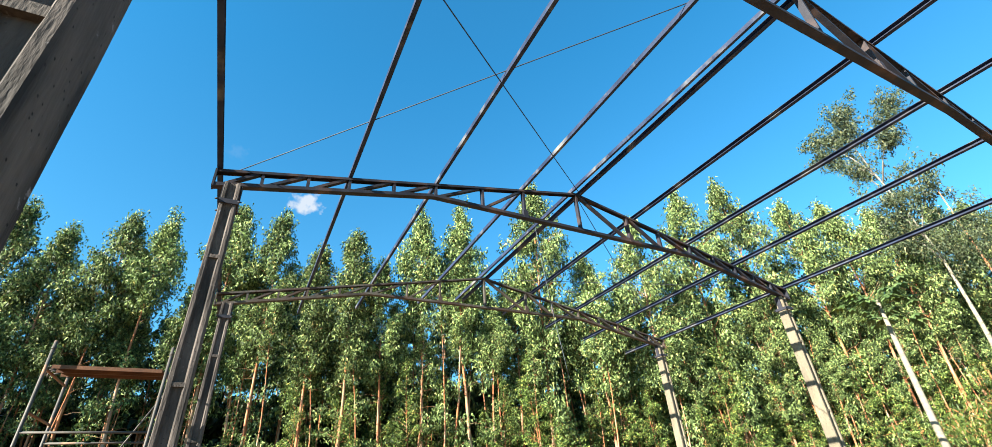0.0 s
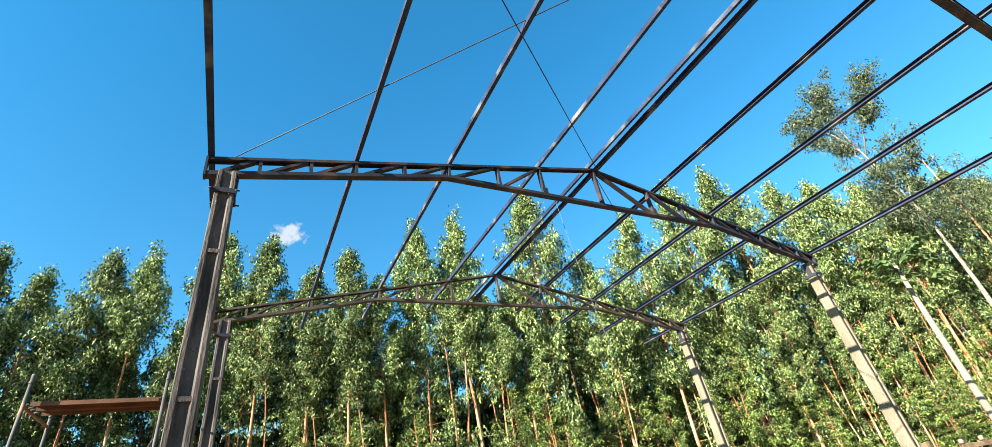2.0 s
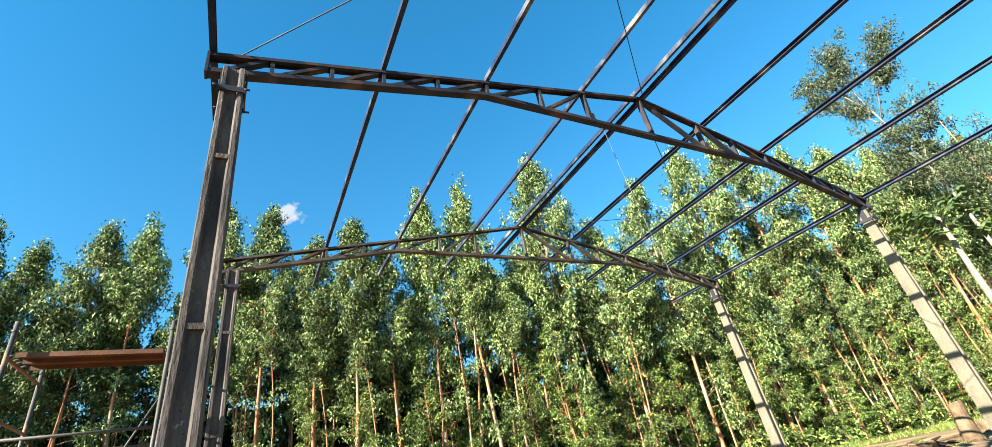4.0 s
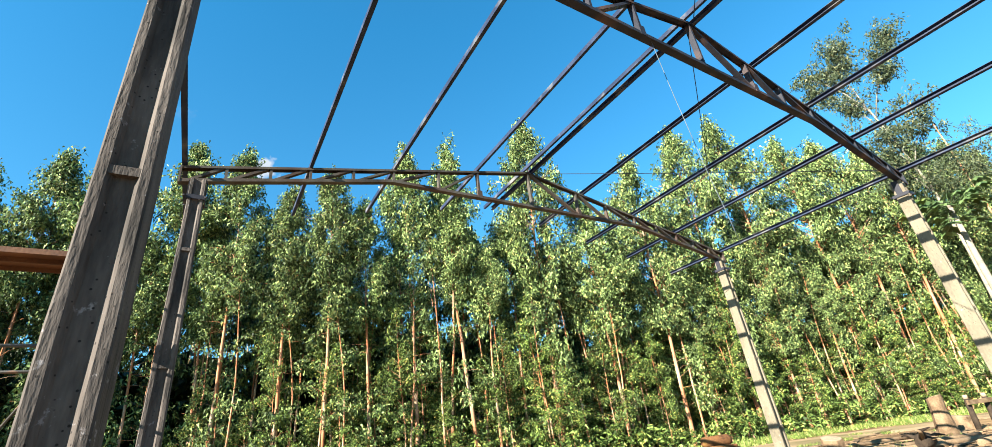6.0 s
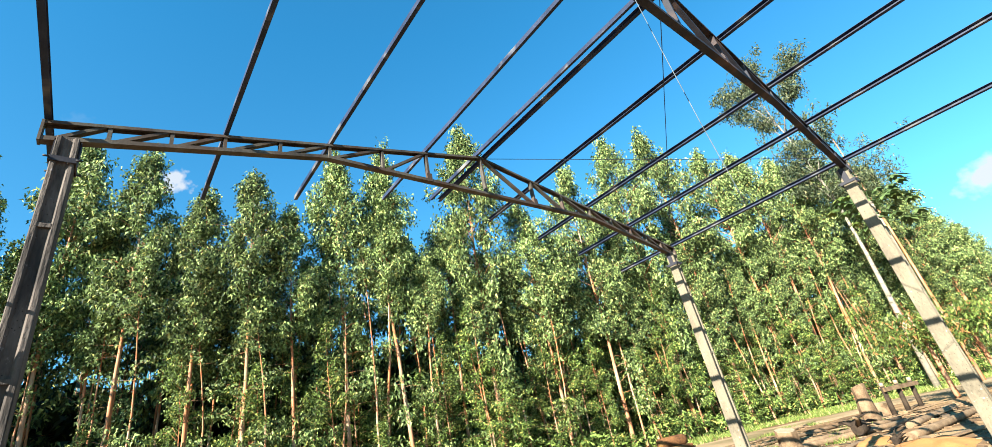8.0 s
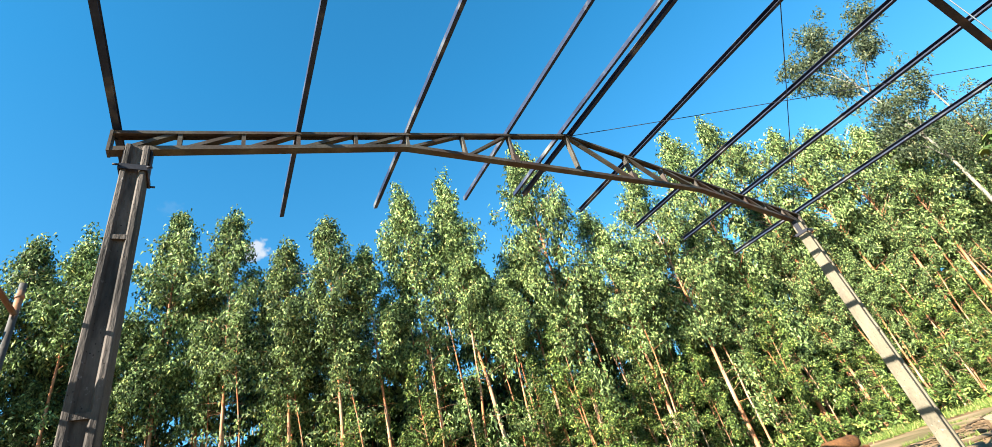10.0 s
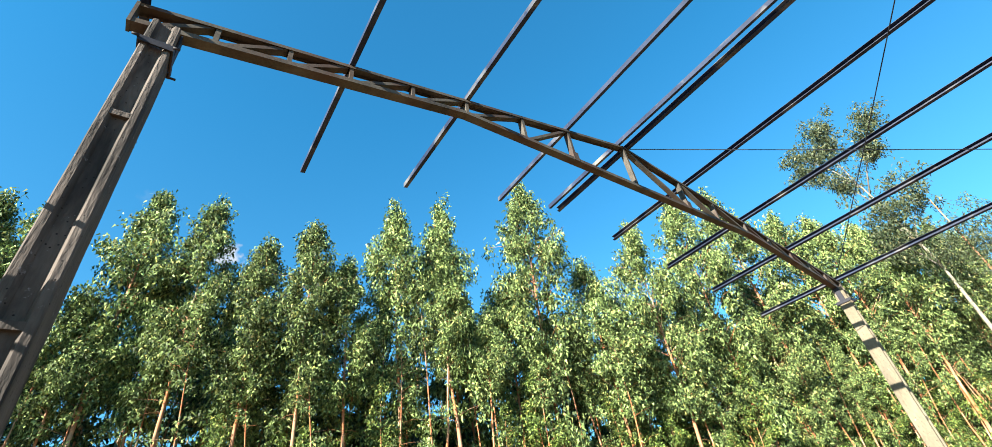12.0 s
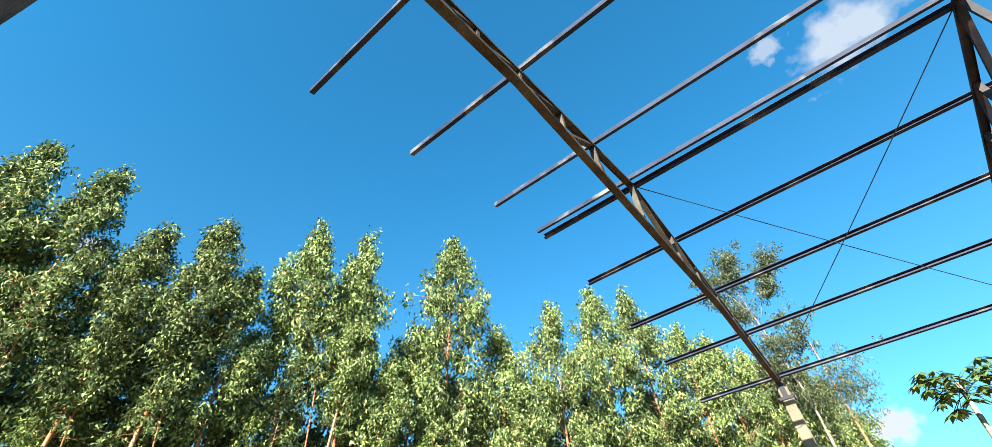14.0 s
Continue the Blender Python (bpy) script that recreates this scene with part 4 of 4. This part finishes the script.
# ---- yard: heap, stumps, logs, machine, trestle ----
def build_heap():
    cx, cy, R = 9.7, -3.2, 3.2
    t = thing("sand_heap", "heap of orange sand partly covered by a pale plastic sheet", "heap", at=(cx, cy, ground_z(cx, cy)))

    def hz(x, y):
        r = math.hypot(x / 1.05, y) / R
        z = 1.20 * max(0, 1 - r ** 3.0) + 0.10 * noise.noise((x * 0.8, y * 0.8, 3)) * max(0, 1 - r)
        dx, dy = x - 0.5, y + 0.95
        return z + 0.62 * math.exp(-(dx * dx + dy * dy) / 0.8) - 0.12
    n, m = 30, 84
    verts, faces = [(0, 0, hz(0, 0))], []
    for i in range(1, n + 1):
        for j in range(m):
            w = j / m * math.tau
            r = R * (i / n) * (1.03 + 0.07 * noise.noise((math.cos(w) * 2, math.sin(w) * 2, 6)))
            x, y = math.cos(w) * r * 1.05, math.sin(w) * r
            verts.append((x, y, hz(x, y) if i < n else -0.14))
    faces += [(0, 1 + j, 1 + (j + 1) % m) for j in range(m)]
    for i in range(n - 1):
        for j in range(m):
            faces.append((1 + i * m + j, 1 + (i + 1) * m + j, 1 + (i + 1) * m + (j + 1) % m, 1 + i * m + (j + 1) % m))
    raw_part("sand", verts, faces, SAND, t, "", True)
    n = 52
    for name, mat, label, near, far, lift, seed in (("tarpaulin", TARP, "dark blue grey wet tarpaulin", 0.45, 1.0, 0.0, 5), ("plastic_sheet", SHEET, "white plastic sheet", 0.0, 0.62, 0.022, 6)):
        verts, faces = [], []
        for i in range(n + 1):
            w = radians(84 + 156 * i / n)
            edge = min(0.98, (0.27 + 0.12 * noise.noise((w * 2.2, 0, 5))) / max(0.05, math.cos(w - radians(162))))
            rim = 1.03 + 0.06 * noise.noise((w * 3.0, 2, 5))
            lim = max(0.08, min(1.0, 0.08 + (math.degrees(w) - 138) / 46))
            cut = (far if far == 1 else 0.78 * lim) + (0.20 * lim * noise.noise((w * 2.6, 4, seed)) + 0.07 * noise.noise((w * 9.0, 4, seed)) if far < 1 else 0)
            for j in range(n + 1):
                u = near + (cut - near) * j / n
                r = R * (edge + (rim - edge) * u)
                x, y = math.cos(w) * r * 1.05, math.sin(w) * r
                wr = 0.05 * noise.noise((x * 1.3, y * 2.0, 8)) + 0.03 * noise.noise((x * 4, y * 5, 1)) + 0.035
                verts.append((x, y, max(hz(x, y), 0) + 0.02 + lift + max(0, wr)))
        m = len(verts)
        verts += [(x, y, z - 0.006) for x, y, z in verts]
        for i in range(n):
            for j in range(n):
                q = [i * (n + 1) + j, i * (n + 1) + j + 1, (i + 1) * (n + 1) + j + 1, (i + 1) * (n + 1) + j]
                faces.append(q)
                faces.append([k + m for k in reversed(q)])
        raw_part(name, verts, faces, mat, t, label, True)


def build_stump(x, y, r, h, lean, label, mat=WOOD):
    t = thing("tree_stump", label, "stump", "cut stumps", (x, y, ground_z(x, y)))
    bm = bmesh.new()
    rings = []
    for k, u in enumerate((-0.1, 0.0, 0.12, 0.35, 0.7, 1.0)):
        fl = 0.92 + 0.55 * max(0, 0.75 - u) ** 1.5 + 0.03 * math.sin(k * 3)
        ring = []
        for a in range(14):
            w = a / 14 * math.tau
            rr = r * fl * (1 + (0.14 + 0.22 * max(0, 0.5 - u)) * noise.noise((math.cos(w) * 2.4 + x, math.sin(w) * 2.4, u * 0.8)))
            ring.append(bm.verts.new((math.cos(w) * rr + lean[0] * u * h, math.sin(w) * rr + lean[1] * u * h, u * h + (0.05 * math.sin(w + x) if u == 1 else 0))))
        rings.append(ring)
    for a, b in zip(rings, rings[1:]):
        for k in range(14):
            bm.faces.new((a[k], a[(k + 1) % 14], b[(k + 1) % 14], b[k]))
    part("bark", bm, mat, t)
    bm = bmesh.new()
    c = [bm.verts.new(Vector(v)) for v in [(math.cos(a / 14 * math.tau) * r * 0.86 + lean[0] * h, math.sin(a / 14 * math.tau) * r * 0.86 + lean[1] * h, h + 0.05 * math.sin(a / 14 * math.tau + x) - 0.005) for a in range(14)]]
    d = [bm.verts.new(v.co + Vector((0, 0, 0.012))) for v in c]
    bm.faces.new(d)
    for k in range(14):
        bm.faces.new((c[k], c[(k + 1) % 14], d[(k + 1) % 14], d[k]))
    part("cut_face", bm, CUT_WOOD, t, "pale sawn face")


def build_log(a, b, r, label="weathered log lying on the dirt"):
    a, b = Vector((*a, ground_z(*a) + r * 0.8)), Vector((*b, ground_z(*b) + r * 0.8))
    pts = [a.lerp(b, k / 6) + Vector((0.03 * noise.noise((k, a.x, 0)), 0.03 * noise.noise((k, a.x, 9)), 0)) for k in range(7)]
    o = part("log", rod(bmesh.new(), pts, [r * (1.05 - 0.03 * k) for k in range(7)], 10), WOOD)
    tagged(o, label, "log", "logs on the ground")


def build_plank(x, y, ln, turn, lift=0.0):
    bm = bmesh.new()
    box(bm, (-ln / 2, -0.09, 0), (ln / 2, 0.09, 0.03), 0.004)
    o = part("plank", bm, WOOD)
    o.matrix_world = pose(x, y, ground_z(x, y) + 0.012 + lift, 0, 0, turn)
    tagged(o, "grey sawn plank lying on the dirt", "plank", "planks on the ground")


def build_slab(x, y):
    """A thick dark slab of bark-edged timber leaning beside a column."""
    bm = bmesh.new()
    box(bm, (-0.10, -0.035, -0.05), (0.10, 0.035, 0.72), 0.012)
    for v in bm.verts:
        v.co.x *= 1.25 - 0.6 * max(0, v.co.z)
    o = part("timber_slab", bm, BLACK)
    o.matrix_world = pose(x, y, ground_z(x, y), 8, -34, -30)
    tagged(o, "dark thick timber slab leaning beside a column foot", "slab")


def build_root_wad(x, y, size=1.0):
    t = thing("root_wad", "dark uprooted stump with tangled roots on the dirt", "stump", "cut stumps", (x, y, ground_z(x, y)))
    rng = random.Random(int(x * 10))
    part("core", rod(bmesh.new(), ((-0.3 * size, 0, 0.18 * size), (0, 0.02, 0.24 * size), (0.35 * size, 0, 0.22 * size)), [0.14 * size, 0.22 * size, 0.16 * size], 9), BLACK, t)
    for i in range(13):
        w, up = rng.uniform(0, 6.28), rng.uniform(-0.1, 1.0)
        a = Vector((rng.uniform(-0.25, 0.3) * size, 0, 0.22 * size))
        d = Vector((math.cos(w), math.sin(w), up)).normalized() * size * rng.uniform(0.35, 0.75)
        c = a + d
        c.z = max(c.z, 0.03)
        k = a.lerp(c, 0.55) + Vector((rng.uniform(-0.1, 0.1), rng.uniform(-0.1, 0.1), 0.08)) * size
        part("root", rod(bmesh.new(), (a, k, c), [0.07 * size, 0.045 * size, 0.015 * size], 6), BLACK if i % 3 else WOOD, t)


def build_machine(x, y):
    t = thing("old_engine", "rusty brown engine on iron wheels", "machine", at=(x, y, ground_z(x, y)))
    t.scale = (0.95, 0.95, 1.05)
    t.rotation_euler = (0, 0, radians(-35))
    for sx in (-0.42, 0.42):
        for sy in (-0.22, 0.22):
            w = part("wheel", rod(bmesh.new(), ((sx, sy - 0.035, 0.2), (sx, sy + 0.035, 0.2)), 0.2, 16), RUST, t)
            part("hub", rod(bmesh.new(), ((sx, sy - 0.06, 0.2), (sx, sy + 0.06, 0.2)), 0.05, 8), BLACK, w)
    for sx in (-0.42, 0.42):
        part("axle", rod(bmesh.new(), ((sx, -0.22, 0.2), (sx, 0.22, 0.2)), 0.025, 8), BLACK, t)
    bm = bmesh.new()
    box(bm, (-0.55, -0.16, 0.26), (0.55, 0.16, 0.34), 0.012)
    part("chassis", bm, RUST, t)
    bm = bmesh.new()
    box(bm, (-0.1, -0.17, 0.34), (0.38, 0.17, 0.62), 0.03)
    part("engine_block", bm, RUST, t)
    part("fuel_tank", rod(bmesh.new(), ((-0.5, 0, 0.52), (-0.46, 0, 0.52), (-0.14, 0, 0.52), (-0.1, 0, 0.52)), [0.08, 0.13, 0.13, 0.08], 12), RUST, t)
    part("flywheel", rod(bmesh.new(), ((0.2, -0.24, 0.48), (0.2, -0.18, 0.48)), 0.16, 16), BLACK, t)
    bm = bmesh.new()
    box(bm, (-0.5, -0.2, 0.62), (0.46, 0.2, 0.72), 0.02)
    part("cover_plate", bm, RUST, t)
    part("cylinder_head", rod(bmesh.new(), ((-0.42, 0.02, 0.82), (-0.36, 0.02, 0.82), (0.3, 0.02, 0.83), (0.4, 0.02, 0.83)), [0.07, 0.12, 0.13, 0.09], 12), RUST, t)
    for sx in (-0.4, -0.1, 0.25, 0.44):
        part("strut", rod(bmesh.new(), ((sx, -0.18, 0.3), (sx + 0.04, -0.18, 0.66)), 0.022, 6), BLACK, t)
    part("exhaust", rod(bmesh.new(), ((-0.2, 0.06, 0.55), (-0.22, 0.06, 0.9), (-0.26, 0.06, 1.15)), 0.025, 8), RUST, t)
    part("crank", rod(bmesh.new(), ((0.2, -0.25, 0.48), (0.2, -0.25, 0.62), (0.2, -0.34, 0.62)), 0.015, 6), BLACK, t)


def build_trestle(x, y, turn):
    t = thing("log_trestle", "rough timber trestle of dark posts and a beam", "trestle", at=(x, y, ground_z(x, y)))
    t.rotation_euler = (0, 0, radians(turn))
    for sx in (-1.1, 0.0, 1.1):
        p = part("post", rod(bmesh.new(), ((sx - 0.12, 0, -0.1), (sx, 0, 1.02)), [0.10, 0.085], 8), BLACK, t)
        part("post_cap", rod(bmesh.new(), ((sx, 0, 1.02), (sx + 0.01, 0, 1.16)), [0.085, 0.075], 8), CUT_WOOD, p, "pale sawn post end")
    bm = bmesh.new()
    box(bm, (-1.35, -0.16, 0.82), (1.35, -0.09, 0.98), 0.008)
    part("beam", bm, WOOD, t)


build_heap()
build_stump(13.2, 4.0, 0.24, 0.66, (0.0, 0.0), "short brown tree stump sawn flat on bare dirt", WOOD)
build_stump(22.2, 4.9, 0.25, 1.25, (0.0, -0.06), "tall pale leaning stump with split roots", WOOD)
build_stump(25.0, 5.3, 0.34, 0.5, (0, 0), "low dark stump beside the pale leaning stump")
build_log((14.0, 5.5), (19.6, 3.3), 0.085)
build_log((13.4, 6.3), (16.0, 5.5), 0.07)
build_log((17.0, 5.2), (21.5, 3.9), 0.08)
build_log((19.5, 7.0), (25.0, 5.7), 0.06, "thin pale log lying across the yard")
build_log((14.9, 2.3), (20.5, 1.6), 0.09)
build_log((15.5, 6.6), (19.0, 6.1), 0.06, "thin pale log lying across the yard")
build_log((18.0, 2.9), (23.0, 2.7), 0.09)
build_log((11.55, 6.0), (11.85, 5.85), 0.08, "short broken log end beside the grass")
build_slab(11.86, 4.78)
build_root_wad(17.6, 3.9)
build_root_wad(14.6, 2.4, 0.45)
for i in range(46):
    build_plank(trng.uniform(12.6, 28), trng.uniform(0.9, 9.0), trng.uniform(0.7, 3.0), trng.gauss(-8, 22), 0.012 * (i % 4))


def build_debris():
    rng = np.random.default_rng(8)
    bm = bmesh.new()
    for i in range(1500):
        x, y = rng.uniform(10.5, 26), rng.uniform(-0.6, 9.5)
        ln, w, h = rng.uniform(0.05, 0.26), rng.uniform(0.015, 0.05), rng.uniform(0.012, 0.04)
        m = pose(x, y, ground_z(x, y) + h * 0.4, rng.uniform(-8, 8), rng.uniform(-8, 8), rng.uniform(0, 180))
        v = [bm.verts.new(m @ Vector((a * ln / 2, b * w / 2, c * h / 2))) for a in (-1, 1) for b in (-1, 1) for c in (-1, 1)]
        for q in ((0, 1, 3, 2), (4, 6, 7, 5), (0, 4, 5, 1), (2, 3, 7, 6), (0, 2, 6, 4), (1, 5, 7, 3)):
            bm.faces.new([v[k] for k in q])
    o = part("wood_chips", bm, CHIPS)
    tagged(o, "scattered wood chips and offcuts on the yard", "debris", kind="stuff")
    n = 4200
    v = np.empty((n, 3, 3))
    tufts = [(rng.uniform(16.5, 27), rng.uniform(4.0, 10.0)) for _ in range(30)]
    for i in range(n):
        tx, ty = tufts[i % 30] if i % 2 else (11.7, 6.85)
        x, y = tx + rng.normal(0, 0.22 if i % 2 else 0.42), ty + rng.normal(0, 0.22 if i % 2 else 0.42)
        z, w, hh = ground_z(x, y), rng.uniform(0, 6.28), rng.uniform(0.05, 0.17) * (1 if i % 2 else 1.9)
        if (x - 11.7) ** 2 + (y - 6.85) ** 2 > 1.5 and y < 3.8:
            hh *= 0.3
        c, sn = math.cos(w) * 0.014, math.sin(w) * 0.014
        v[i] = ((x - c, y - sn, z), (x + c, y + sn, z), (x + rng.normal(0, 0.07), y + rng.normal(0, 0.07), z + hh))
    ob = new("grass_tufts", mesh_np("grass_tufts", v.reshape(-1, 3), np.arange(3 * n).reshape(-1, 3), GRASS))
    tagged(ob, "sparse green grass tufts on the bare yard", "grass", kind="stuff")


def build_spoil(x, y, rx, ry, h):
    verts, faces, n = [], [], 26
    for i in range(n + 1):
        for j in range(n + 1):
            a, b = i / n * 2 - 1, j / n * 2 - 1
            r = math.hypot(a, b)
            z = h * max(0, 1 - r ** 1.7) * (1 + 0.5 * noise.noise((a * 3, b * 3, x)))
            verts.append((a * rx, b * ry, z - 0.03 if r > 0.98 else z))
    for i in range(n):
        for j in range(n):
            q = [i * (n + 1) + j, (i + 1) * (n + 1) + j, (i + 1) * (n + 1) + j + 1, i * (n + 1) + j + 1]
            if min(math.hypot(verts[k][0] / rx, verts[k][1] / ry) for k in q) < 0.99:
                faces.append(q)
    o = raw_part("sand_spill", verts, faces, SAND, smooth=True)
    o.matrix_world = pose(x, y, ground_z(x, y) - 0.01, 0, 0, 15)
    tagged(o, "low spill of orange sand at a column foot", "sand", "sand spills")


build_debris()
build_spoil(13.4, 1.6, 1.5, 0.8, 0.15)
build_spoil(12.3, -0.6, 1.2, 0.9, 0.35)
build_spoil(15.8, 3.1, 1.2, 0.6, 0.12)
build_machine(12.45, 6.45)
build_trestle(26.0, 4.6, -12)
